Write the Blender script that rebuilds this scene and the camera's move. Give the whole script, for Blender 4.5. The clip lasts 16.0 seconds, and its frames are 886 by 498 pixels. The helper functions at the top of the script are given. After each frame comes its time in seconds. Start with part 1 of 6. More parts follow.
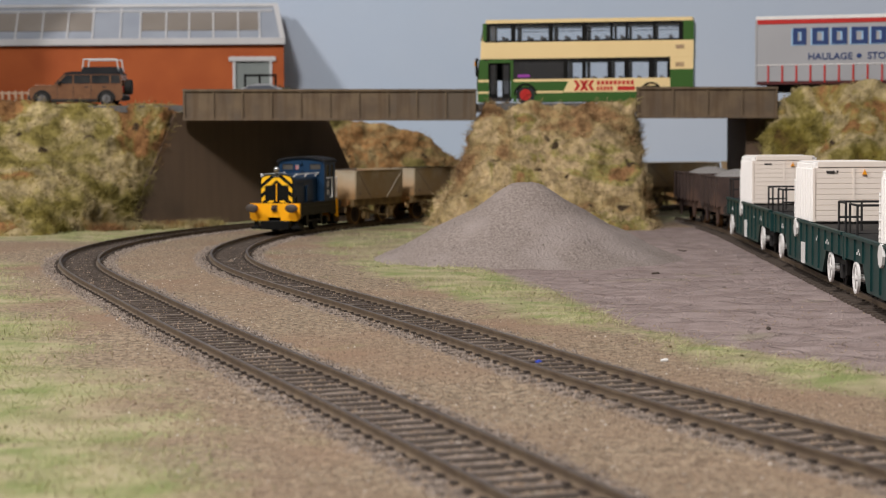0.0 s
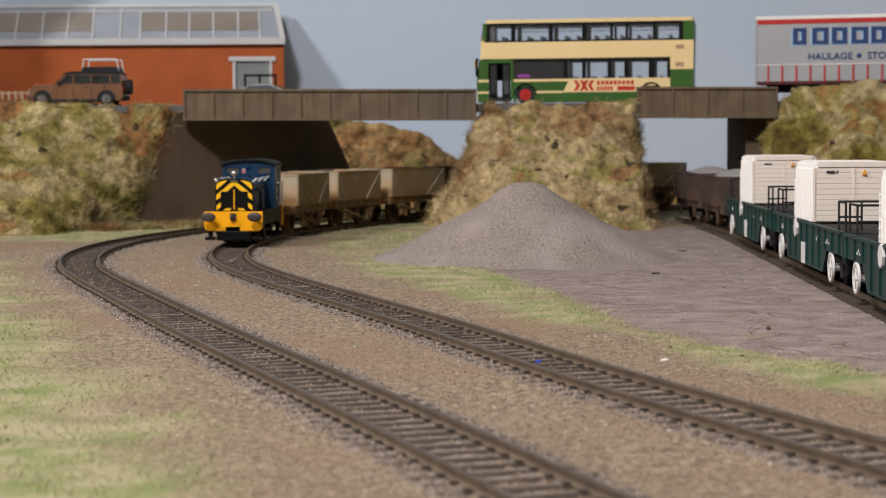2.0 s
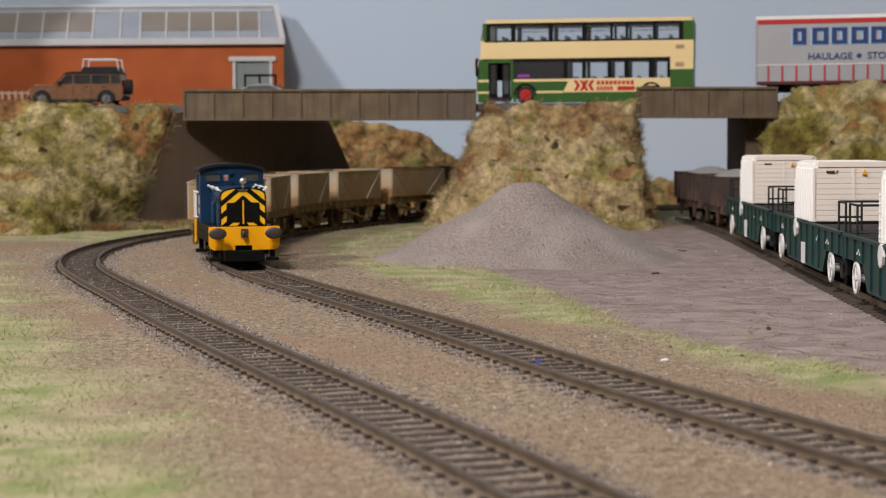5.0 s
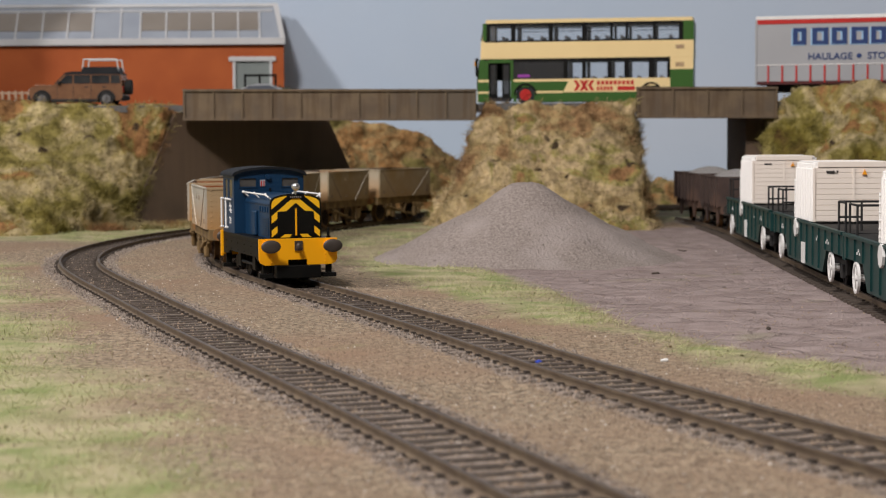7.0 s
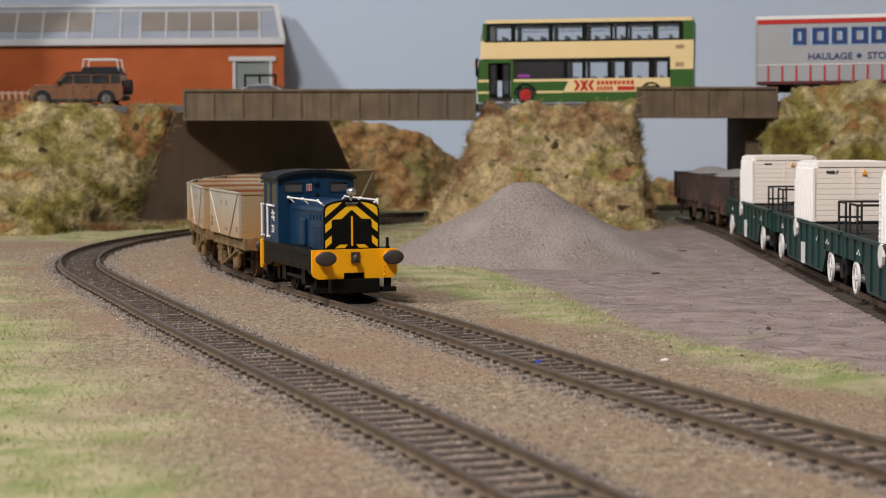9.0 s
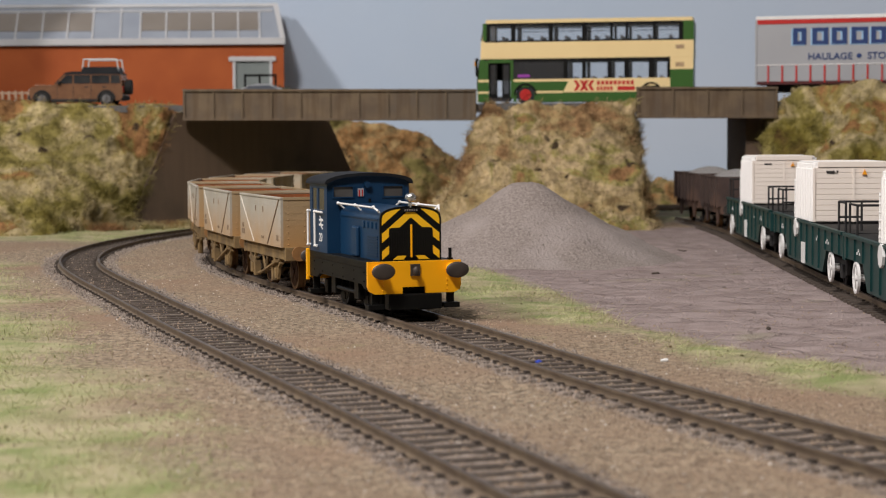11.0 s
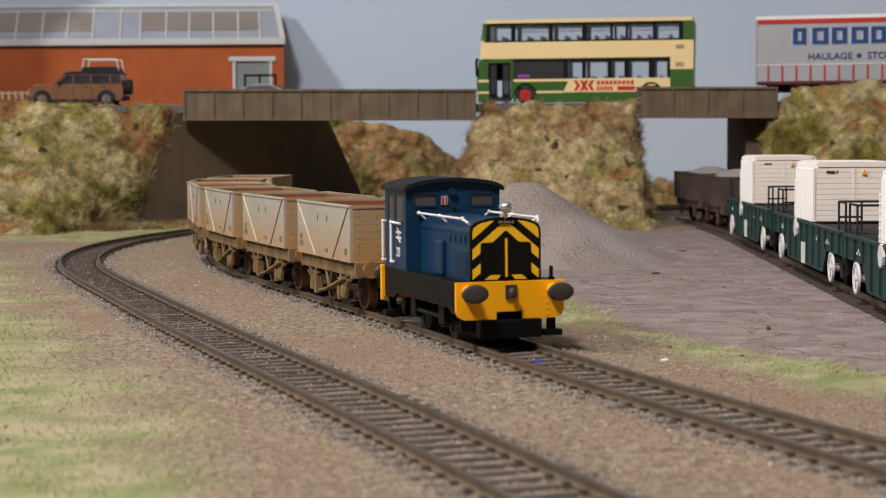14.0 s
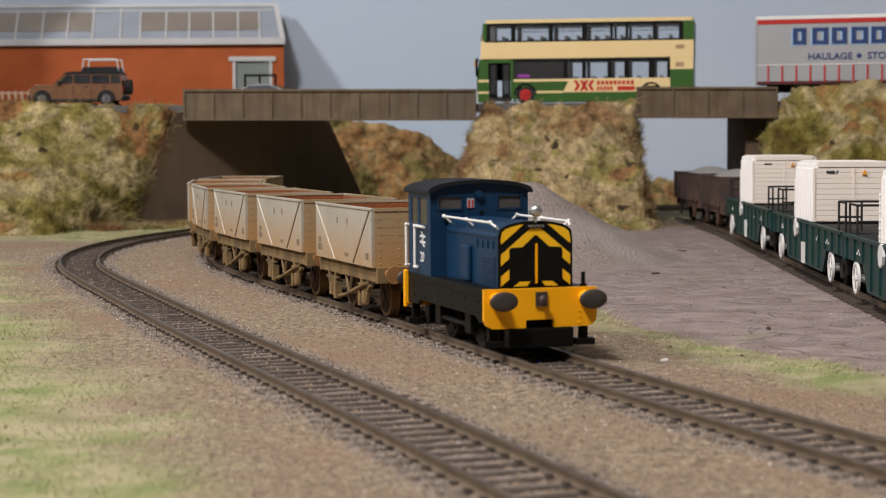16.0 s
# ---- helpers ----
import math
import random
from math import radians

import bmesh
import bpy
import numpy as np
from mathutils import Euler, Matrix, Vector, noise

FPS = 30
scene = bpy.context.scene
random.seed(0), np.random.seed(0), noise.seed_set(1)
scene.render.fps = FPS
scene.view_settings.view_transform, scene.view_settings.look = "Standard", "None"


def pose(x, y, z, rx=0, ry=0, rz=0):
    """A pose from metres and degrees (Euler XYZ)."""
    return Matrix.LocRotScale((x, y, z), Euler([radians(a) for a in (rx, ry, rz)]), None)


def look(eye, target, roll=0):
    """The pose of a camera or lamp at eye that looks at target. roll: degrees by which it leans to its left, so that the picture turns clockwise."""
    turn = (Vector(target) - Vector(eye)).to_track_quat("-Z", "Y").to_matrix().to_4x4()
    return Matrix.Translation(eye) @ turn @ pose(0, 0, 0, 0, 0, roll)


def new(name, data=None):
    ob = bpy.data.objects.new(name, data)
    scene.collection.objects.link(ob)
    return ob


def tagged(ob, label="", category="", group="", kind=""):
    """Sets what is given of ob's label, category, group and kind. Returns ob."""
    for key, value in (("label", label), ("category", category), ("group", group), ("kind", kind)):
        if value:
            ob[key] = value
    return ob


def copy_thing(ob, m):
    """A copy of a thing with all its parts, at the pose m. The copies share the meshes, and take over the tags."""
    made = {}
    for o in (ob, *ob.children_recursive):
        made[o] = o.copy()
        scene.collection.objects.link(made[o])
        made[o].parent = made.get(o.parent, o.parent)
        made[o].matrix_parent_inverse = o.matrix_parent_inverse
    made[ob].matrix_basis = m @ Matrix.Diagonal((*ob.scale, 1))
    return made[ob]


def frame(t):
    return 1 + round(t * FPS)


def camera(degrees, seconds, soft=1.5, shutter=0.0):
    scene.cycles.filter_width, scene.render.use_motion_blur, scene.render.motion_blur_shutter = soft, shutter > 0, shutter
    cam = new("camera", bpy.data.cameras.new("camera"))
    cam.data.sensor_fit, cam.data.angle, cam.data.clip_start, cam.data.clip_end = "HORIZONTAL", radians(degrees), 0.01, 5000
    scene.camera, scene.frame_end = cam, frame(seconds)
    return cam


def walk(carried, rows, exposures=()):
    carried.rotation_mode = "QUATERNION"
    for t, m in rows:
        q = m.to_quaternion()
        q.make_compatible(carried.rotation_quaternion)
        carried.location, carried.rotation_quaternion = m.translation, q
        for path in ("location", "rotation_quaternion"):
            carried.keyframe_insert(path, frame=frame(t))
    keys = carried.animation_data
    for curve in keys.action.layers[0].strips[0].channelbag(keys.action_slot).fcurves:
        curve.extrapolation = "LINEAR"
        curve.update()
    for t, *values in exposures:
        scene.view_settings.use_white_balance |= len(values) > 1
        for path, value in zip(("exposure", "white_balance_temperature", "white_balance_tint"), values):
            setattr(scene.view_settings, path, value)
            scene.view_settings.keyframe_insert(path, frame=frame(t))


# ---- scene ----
cam = camera(27.12, 16.0, soft=1.15)
EYE = (0.0, 0.0, 0.05552)
TILT = radians(3.5625)
VIEW = look(EYE, (0.0, math.cos(TILT), 0.05552 - math.sin(TILT)), -0.3416)
walk(cam, [(0.0, VIEW), (16.0, VIEW)])
cam.data.dof.use_dof = True
cam.data.dof.focus_distance = 0.62
cam.data.dof.aperture_fstop = 45.0

# ---- light: a model railway layout in a lit room ----
world = bpy.data.worlds.new("room_air")
scene.world = world
world.use_nodes = True
world.node_tree.nodes["Background"].inputs[0].default_value = (0.9, 0.95, 1.0, 1)
world.node_tree.nodes["Background"].inputs[1].default_value = 0.012
scene.view_settings.exposure = 0.0


def ceiling_lamp(name, eye, target, w, h, watts, colour):
    d = bpy.data.lights.new(name, "AREA")
    d.shape, d.size, d.size_y, d.energy, d.color = "RECTANGLE", w, h, watts, colour
    ob = new(name, d)
    ob.matrix_world = look(eye, target)
    return ob


ceiling_lamp("spot_panel", (-0.42, -0.28, 1.15), (-0.05, 0.85, 0.0), 0.18, 0.18, 18.0, (1.0, 0.94, 0.92))
ceiling_lamp("side_panel", (-1.15, 0.30, 1.05), (0.0, 1.0, 0.0), 0.16, 0.16, 15.0, (1.0, 0.94, 0.92))
ceiling_lamp("room_panel", (-0.05, -0.35, 1.55), (0.0, 0.95, 0.0), 1.2, 0.7, 5.6, (1.0, 0.955, 0.945))

# ---- materials ----
MATS = {}


def mat(name, c1, c2=None, scale=60.0, rough=0.8, metal=0.0, bump=0.0, bscale=400.0, c3=None, s3=12.0, t3=0.55, spec=0.3, w3=0.08):
    """Two colours mixed by fine noise, a third by coarse noise, with a fine relief. Scales are per metre."""
    if name in MATS:
        return MATS[name]
    m = bpy.data.materials.new(name)
    m.use_nodes = True
    nt = m.node_tree
    b = nt.nodes["Principled BSDF"]
    b.inputs["Roughness"].default_value, b.inputs["Metallic"].default_value = rough, metal
    b.inputs["Specular IOR Level"].default_value = spec
    b.inputs["Base Color"].default_value = (*c1, 1)
    co = nt.nodes.new("ShaderNodeTexCoord")

    def noise_at(s, detail=4.0):
        n = nt.nodes.new("ShaderNodeTexNoise")
        n.inputs["Scale"].default_value, n.inputs["Detail"].default_value = s, detail
        nt.links.new(co.outputs["Object"], n.inputs["Vector"])
        return n

    def ramp(n, lo, hi):
        r = nt.nodes.new("ShaderNodeMapRange")
        r.inputs[1].default_value, r.inputs[2].default_value = lo, hi
        nt.links.new(n.outputs[0], r.inputs[0])
        return r

    def mix(fac, a, bcol):
        x = nt.nodes.new("ShaderNodeMix")
        x.data_type = "RGBA"
        nt.links.new(fac, x.inputs[0])
        for sock, v in ((x.inputs[6], a), (x.inputs[7], bcol)):
            if isinstance(v, tuple):
                sock.default_value = (*v, 1)
            else:
                nt.links.new(v, sock)
        return x.outputs[2]

    out = c1
    if c2:
        out = mix(ramp(noise_at(scale), 0.35, 0.65).outputs[0], c1, c2)
    if c3:
        out = mix(ramp(noise_at(s3, 5.0), t3 - w3, t3 + w3).outputs[0], out, c3)
    if not isinstance(out, tuple):
        nt.links.new(out, b.inputs["Base Color"])
    if bump:
        bp = nt.nodes.new("ShaderNodeBump")
        bp.inputs["Strength"].default_value, bp.inputs["Distance"].default_value = bump, 0.001
        nt.links.new(noise_at(bscale, 6.0).outputs[0], bp.inputs["Height"])
        nt.links.new(bp.outputs[0], b.inputs["Normal"])
    MATS[name] = m
    return m


def attr_mix(m, attr, colour_a, colour_b, scale, soft=0.25, rough_noise=1.0):
    """Lays a two-tone covering over material m where the mesh attribute says so, with a ragged edge."""
    nt = m.node_tree
    b = nt.nodes["Principled BSDF"]
    src = b.inputs["Base Color"].links[0].from_socket
    at = nt.nodes.new("ShaderNodeAttribute")
    at.attribute_name = attr
    co = nt.nodes.new("ShaderNodeTexCoord")
    n = nt.nodes.new("ShaderNodeTexNoise")
    n.inputs["Scale"].default_value, n.inputs["Detail"].default_value = scale, 7.0
    nt.links.new(co.outputs["Object"], n.inputs["Vector"])
    add = nt.nodes.new("ShaderNodeMath")
    add.operation = "MULTIPLY_ADD"
    nt.links.new(n.outputs[0], add.inputs[0])
    add.inputs[1].default_value = rough_noise
    nt.links.new(at.outputs["Fac"], add.inputs[2])
    r = nt.nodes.new("ShaderNodeMapRange")
    r.inputs[1].default_value, r.inputs[2].default_value = 0.5 + rough_noise / 2 - soft, 0.5 + rough_noise / 2 + soft
    nt.links.new(add.outputs[0], r.inputs[0])
    n2 = nt.nodes.new("ShaderNodeTexNoise")
    n2.inputs["Scale"].default_value, n2.inputs["Detail"].default_value = scale * 2.3, 6.0
    nt.links.new(co.outputs["Object"], n2.inputs["Vector"])
    r2 = nt.nodes.new("ShaderNodeMapRange")
    r2.inputs[1].default_value, r2.inputs[2].default_value = 0.38, 0.62
    nt.links.new(n2.outputs[0], r2.inputs[0])
    x2 = nt.nodes.new("ShaderNodeMix")
    x2.data_type = "RGBA"
    nt.links.new(r2.outputs[0], x2.inputs[0])
    x2.inputs[6].default_value, x2.inputs[7].default_value = (*colour_a, 1), (*colour_b, 1)
    x = nt.nodes.new("ShaderNodeMix")
    x.data_type = "RGBA"
    nt.links.new(r.outputs[0], x.inputs[0])
    nt.links.new(src, x.inputs[6])
    nt.links.new(x2.outputs[2], x.inputs[7])
    nt.links.new(x.outputs[2], b.inputs["Base Color"])


def height_wash(m, z0, z1, colour, scale=90.0):
    """Rusty dirt splashed up from below on a weathered model: ragged, heaviest near the sole."""
    nt = m.node_tree
    b = nt.nodes["Principled BSDF"]
    src = b.inputs["Base Color"].links[0].from_socket
    co = nt.nodes.new("ShaderNodeTexCoord")
    sp = nt.nodes.new("ShaderNodeSeparateXYZ")
    nt.links.new(co.outputs["Object"], sp.inputs[0])
    n = nt.nodes.new("ShaderNodeTexNoise")
    n.inputs["Scale"].default_value = scale
    nt.links.new(co.outputs["Object"], n.inputs["Vector"])
    add = nt.nodes.new("ShaderNodeMath")
    add.operation = "MULTIPLY_ADD"
    nt.links.new(n.outputs[0], add.inputs[0])
    add.inputs[1].default_value = (z1 - z0) * 0.9
    nt.links.new(sp.outputs[2], add.inputs[2])
    r = nt.nodes.new("ShaderNodeMapRange")
    r.inputs[1].default_value, r.inputs[2].default_value = z0 + (z1 - z0) * 0.45, z1 + (z1 - z0) * 0.45
    r.inputs[3].default_value, r.inputs[4].default_value = 0.85, 0.0
    nt.links.new(add.outputs[0], r.inputs[0])
    x = nt.nodes.new("ShaderNodeMix")
    x.data_type = "RGBA"
    nt.links.new(r.outputs[0], x.inputs[0])
    nt.links.new(src, x.inputs[6])
    x.inputs[7].default_value = (*colour, 1)
    nt.links.new(x.outputs[2], b.inputs["Base Color"])


EARTH = mat("sandy_ballast_scatter", (0.405, 0.32, 0.225), (0.135, 0.103, 0.072), 520, 0.95, 0, 1.0, 900, (0.27, 0.185, 0.125), 14, 0.56, w3=0.12)
attr_mix(EARTH, "bed", (0.32, 0.265, 0.225), (0.19, 0.155, 0.128), 160, 0.25, 0.9)
attr_mix(EARTH, "yard", (0.325, 0.262, 0.248), (0.25, 0.195, 0.183), 40, 0.1, 0.5)
attr_mix(EARTH, "grass", (0.225, 0.262, 0.10), (0.42, 0.37, 0.23), 27, 0.28, 1.9)


def yard_creases(m):
    """Shallow cracks and trowel ridges in the plaster of the yard, with a darker tone in the deepest."""
    nt = m.node_tree
    b = nt.nodes["Principled BSDF"]
    src, nrm = b.inputs["Base Color"].links[0].from_socket, b.inputs["Normal"].links[0].from_socket
    at = nt.nodes.new("ShaderNodeAttribute")
    at.attribute_name = "yard"
    co, mp, n, ab, mul, bp, deep_tone, x = (nt.nodes.new(k) for k in ("ShaderNodeTexCoord", "ShaderNodeMapping", "ShaderNodeTexNoise", "ShaderNodeMapRange", "ShaderNodeMath", "ShaderNodeBump", "ShaderNodeMapRange", "ShaderNodeMix"))
    mp.inputs["Scale"].default_value, mp.inputs["Rotation"].default_value = (26, 42, 30), (0, 0, 0.5)
    n.inputs["Scale"].default_value, n.inputs["Detail"].default_value, n.inputs["Distortion"].default_value = 1.0, 7.0, 0.8
    nt.links.new(co.outputs["Object"], mp.inputs[0])
    nt.links.new(mp.outputs[0], n.inputs["Vector"])
    dist = nt.nodes.new("ShaderNodeMath")
    dist.operation = "SUBTRACT"
    dist.inputs[1].default_value = 0.5
    nt.links.new(n.outputs[0], dist.inputs[0])
    away = nt.nodes.new("ShaderNodeMath")
    away.operation = "ABSOLUTE"
    nt.links.new(dist.outputs[0], away.inputs[0])
    ab.inputs[1].default_value, ab.inputs[2].default_value = 0.0, 0.05
    nt.links.new(away.outputs[0], ab.inputs[0])
    mul.operation = "MULTIPLY"
    nt.links.new(ab.outputs[0], mul.inputs[0])
    nt.links.new(at.outputs["Fac"], mul.inputs[1])
    bp.inputs["Strength"].default_value, bp.inputs["Distance"].default_value = 0.8, 0.0012
    nt.links.new(mul.outputs[0], bp.inputs["Height"])
    nt.links.new(nrm, bp.inputs["Normal"])
    nt.links.new(bp.outputs[0], b.inputs["Normal"])
    deep_tone.inputs[1].default_value, deep_tone.inputs[2].default_value, deep_tone.inputs[3].default_value, deep_tone.inputs[4].default_value = 0.0, 0.010, 0.4, 0.0
    nt.links.new(away.outputs[0], deep_tone.inputs[0])
    m2 = nt.nodes.new("ShaderNodeMath")
    m2.operation = "MULTIPLY"
    nt.links.new(deep_tone.outputs[0], m2.inputs[0])
    nt.links.new(at.outputs["Fac"], m2.inputs[1])
    x.data_type = "RGBA"
    x.inputs[7].default_value = (0.11, 0.085, 0.08, 1)
    nt.links.new(m2.outputs[0], x.inputs[0])
    nt.links.new(src, x.inputs[6])
    nt.links.new(x.outputs[2], b.inputs["Base Color"])


yard_creases(EARTH)
RAIL = mat("rusty_rail", (0.19, 0.145, 0.10), (0.135, 0.10, 0.072), 200, 0.55, 0.3, 0.2, 500)
RAIL_TOP = mat("worn_rail_head", (0.17, 0.14, 0.12), (0.10, 0.08, 0.07), 150, 0.45, 0.5)
SLEEPER = mat("grimy_sleeper", (0.048, 0.038, 0.031), (0.085, 0.066, 0.053), 300, 0.9, 0, 0.4, 900)
STONE = mat("ballast_stone", (0.34, 0.285, 0.24), (0.20, 0.165, 0.138), 500, 0.95, 0, 0.6, 1200)


def turf(name, stops, speck, bump=1.0, scale=24.0):
    """Mixed static grass: soft patches of several colours, fine mottling, dark crumbs of foam."""
    m = bpy.data.materials.new(name)
    m.use_nodes = True
    nt = m.node_tree
    b = nt.nodes["Principled BSDF"]
    b.inputs["Roughness"].default_value, b.inputs["Specular IOR Level"].default_value = 0.95, 0.1
    co = nt.nodes.new("ShaderNodeTexCoord")

    def nz(sc, detail, rough=0.5, dist=0.0):
        n = nt.nodes.new("ShaderNodeTexNoise")
        n.inputs["Scale"].default_value, n.inputs["Detail"].default_value = sc, detail
        n.inputs["Roughness"].default_value, n.inputs["Distortion"].default_value = rough, dist
        nt.links.new(co.outputs["Object"], n.inputs["Vector"])
        return n

    n1 = nz(scale, 5.0, 0.62, 0.6)
    r = nt.nodes.new("ShaderNodeValToRGB")
    el = r.color_ramp.elements
    while len(el) < len(stops):
        el.new(0.5)
    for k, (p, c) in enumerate(stops):
        el[k].position, el[k].color = p, (*c, 1)
    nt.links.new(n1.outputs[0], r.inputs[0])
    n2 = nz(scale * 7, 5.0, 0.7)
    mr = nt.nodes.new("ShaderNodeMapRange")
    mr.inputs[1].default_value, mr.inputs[2].default_value, mr.inputs[3].default_value, mr.inputs[4].default_value = 0.3, 0.7, 0.42, 1.5
    nt.links.new(n2.outputs[0], mr.inputs[0])
    hsv = nt.nodes.new("ShaderNodeHueSaturation")
    nt.links.new(r.outputs[0], hsv.inputs["Color"])
    nt.links.new(mr.outputs[0], hsv.inputs["Value"])
    n3 = nz(scale * 4.3, 2.0, 0.5)
    m3 = nt.nodes.new("ShaderNodeMapRange")
    m3.inputs[1].default_value, m3.inputs[2].default_value = 0.66, 0.72
    nt.links.new(n3.outputs[0], m3.inputs[0])
    mx = nt.nodes.new("ShaderNodeMix")
    mx.data_type = "RGBA"
    nt.links.new(m3.outputs[0], mx.inputs[0])
    nt.links.new(hsv.outputs[0], mx.inputs[6])
    mx.inputs[7].default_value = (*speck, 1)
    nt.links.new(mx.outputs[2], b.inputs["Base Color"])
    if bump:
        bp = nt.nodes.new("ShaderNodeBump")
        bp.inputs["Strength"].default_value, bp.inputs["Distance"].default_value = bump, 0.0015
        nt.links.new(nz(scale * 12, 6.0).outputs[0], bp.inputs["Height"])
        nt.links.new(bp.outputs[0], b.inputs["Normal"])
    return m


GREENISH = [(0.28, (0.085, 0.05, 0.02)), (0.37, (0.12, 0.098, 0.02)), (0.44, (0.215, 0.18, 0.06)), (0.505, (0.37, 0.30, 0.165)), (0.55, (0.23, 0.18, 0.06)), (0.59, (0.255, 0.135, 0.055)), (0.66, (0.14, 0.07, 0.03))]
TANNISH = [(0.29, (0.12, 0.065, 0.03)), (0.38, (0.27, 0.165, 0.08)), (0.45, (0.30, 0.23, 0.11)), (0.52, (0.42, 0.32, 0.185)), (0.57, (0.25, 0.22, 0.075)), (0.63, (0.29, 0.16, 0.075)), (0.70, (0.17, 0.085, 0.04))]
RUSSET = [(0.30, (0.07, 0.055, 0.02)), (0.41, (0.19, 0.16, 0.055)), (0.48, (0.30, 0.215, 0.10)), (0.55, (0.31, 0.165, 0.065)), (0.64, (0.36, 0.27, 0.13))]
CRUMB = (0.05, 0.035, 0.022)


def paler(stops):
    return [(p, tuple(min(1.0, v * 1.15 + 0.01) for v in c)) for p, c in stops]


TURF, TURF_FIBRE = turf("green_tan_turf", GREENISH, CRUMB, 1.0, 15.0), turf("green_tan_fibre", paler(GREENISH), CRUMB, 0, 15.0)
TAN_TURF, TAN_FIBRE = turf("tan_ochre_turf", TANNISH, CRUMB, 1.0, 19.0), turf("tan_ochre_fibre", paler(TANNISH), CRUMB, 0, 19.0)
BACK_TURF, BACK_FIBRE = turf("russet_turf", RUSSET, CRUMB), turf("russet_fibre", paler(RUSSET), CRUMB, 0)
STRAW = mat("dry_straw_fibre", (0.55, 0.50, 0.30), (0.40, 0.42, 0.20), 40, 0.8)
GREEN_FIBRE = mat("green_grass_fibre", (0.31, 0.355, 0.135), (0.52, 0.475, 0.29), 60, 0.9)
CONCRETE = mat("dark_stained_concrete", (0.15, 0.106, 0.073), (0.105, 0.078, 0.056), 60, 0.9, 0, 0.2, 300, (0.17, 0.115, 0.078), 10, 0.5)
GIRDER = mat("weathered_brown_girder", (0.165, 0.12, 0.075), (0.12, 0.088, 0.06), 80, 0.8, 0, 0.15, 300, (0.12, 0.095, 0.07), 20, 0.55)


def streaks(m, colour, amount=0.7):
    """Rust and grime that has run down a plate: noise drawn out along z."""
    nt = m.node_tree
    b = nt.nodes["Principled BSDF"]
    src = b.inputs["Base Color"].links[0].from_socket
    co, mp, n, r, x = (nt.nodes.new(k) for k in ("ShaderNodeTexCoord", "ShaderNodeMapping", "ShaderNodeTexNoise", "ShaderNodeMapRange", "ShaderNodeMix"))
    mp.inputs["Scale"].default_value = (260, 60, 26)
    n.inputs["Scale"].default_value, n.inputs["Detail"].default_value = 1.0, 4.0
    r.inputs[1].default_value, r.inputs[2].default_value, r.inputs[4].default_value = 0.46, 0.66, amount
    x.data_type = "RGBA"
    x.inputs[7].default_value = (*colour, 1)
    nt.links.new(co.outputs["Object"], mp.inputs[0])
    nt.links.new(mp.outputs[0], n.inputs["Vector"])
    nt.links.new(n.outputs[0], r.inputs[0])
    nt.links.new(r.outputs[0], x.inputs[0])
    nt.links.new(src, x.inputs[6])
    nt.links.new(x.outputs[2], b.inputs["Base Color"])


streaks(GIRDER, (0.085, 0.05, 0.025), 0.45)
streaks(CONCRETE, (0.06, 0.05, 0.045), 0.15)
ASPHALT = mat("grey_road", (0.10, 0.10, 0.10), (0.13, 0.125, 0.12), 400, 0.9, 0, 0.3, 900)
SKY = mat("painted_sky_blue_board", (0.445, 0.57, 0.73), (0.515, 0.62, 0.755), 3.5, 0.9, 0, 0.3, 60, (0.585, 0.65, 0.75), 2.2, 0.52, 0.3, 0.2)
GRAVEL = mat("grey_brown_gravel", (0.32, 0.275, 0.25), (0.205, 0.17, 0.152), 900, 0.95, 0, 0.9, 800, (0.32, 0.275, 0.255), 30, 0.55)
BRICK = mat("orange_red_brick_paper", (0.42, 0.105, 0.03), (0.36, 0.085, 0.025), 40, 0.85, 0, 0.1, 700)
WHITE = mat("white_plastic", (0.78, 0.77, 0.75), (0.72, 0.71, 0.69), 40, 0.55)
ROOF_GREY = mat("pale_grey_roof_sheet", (0.33, 0.36, 0.41), (0.29, 0.32, 0.37), 30, 0.6)
ROOF_GLASS = mat("brown_grey_rooflight", (0.22, 0.19, 0.16), (0.28, 0.245, 0.21), 18, 0.45)
BLACK = mat("satin_black", (0.005, 0.005, 0.005), (0.008, 0.008, 0.007), 120, 0.45, spec=0.12)
DARK = mat("matt_dark_grey", (0.018, 0.018, 0.019), (0.03, 0.028, 0.027), 150, 0.7, spec=0.2)
BLUE = mat("rail_blue_paint", (0.006, 0.034, 0.083), (0.005, 0.027, 0.068), 60, 0.42, 0, 0.06, 500, (0.008, 0.038, 0.09), 25, 0.6)
ROOF_BLACK = mat("weathered_black_roof", (0.009, 0.010, 0.013), (0.015, 0.016, 0.019), 90, 0.6, spec=0.2)
YELLOW = mat("warning_yellow_paint", (0.97, 0.44, 0.005), (0.91, 0.405, 0.004), 50, 0.45)
STRIPE = mat("lemon_stripe_paint", (0.93, 0.52, 0.015), (0.87, 0.48, 0.014), 50, 0.45)
GLASS_DARK = mat("dark_glazing", (0.02, 0.022, 0.025), (0.05, 0.05, 0.05), 60, 0.08, spec=0.7)
METAL = mat("bright_metal", (0.75, 0.75, 0.74), (0.6, 0.6, 0.6), 300, 0.25, 0.9)
BUFFER = mat("dark_buffer_steel", (0.06, 0.05, 0.045), (0.085, 0.07, 0.06), 200, 0.5, 0.4)
WAGON = mat("weathered_grey_wagon_paint", (0.405, 0.38, 0.325), (0.35, 0.325, 0.27), 55, 0.8, 0, 0.15, 600, (0.42, 0.395, 0.345), 20, 0.5)
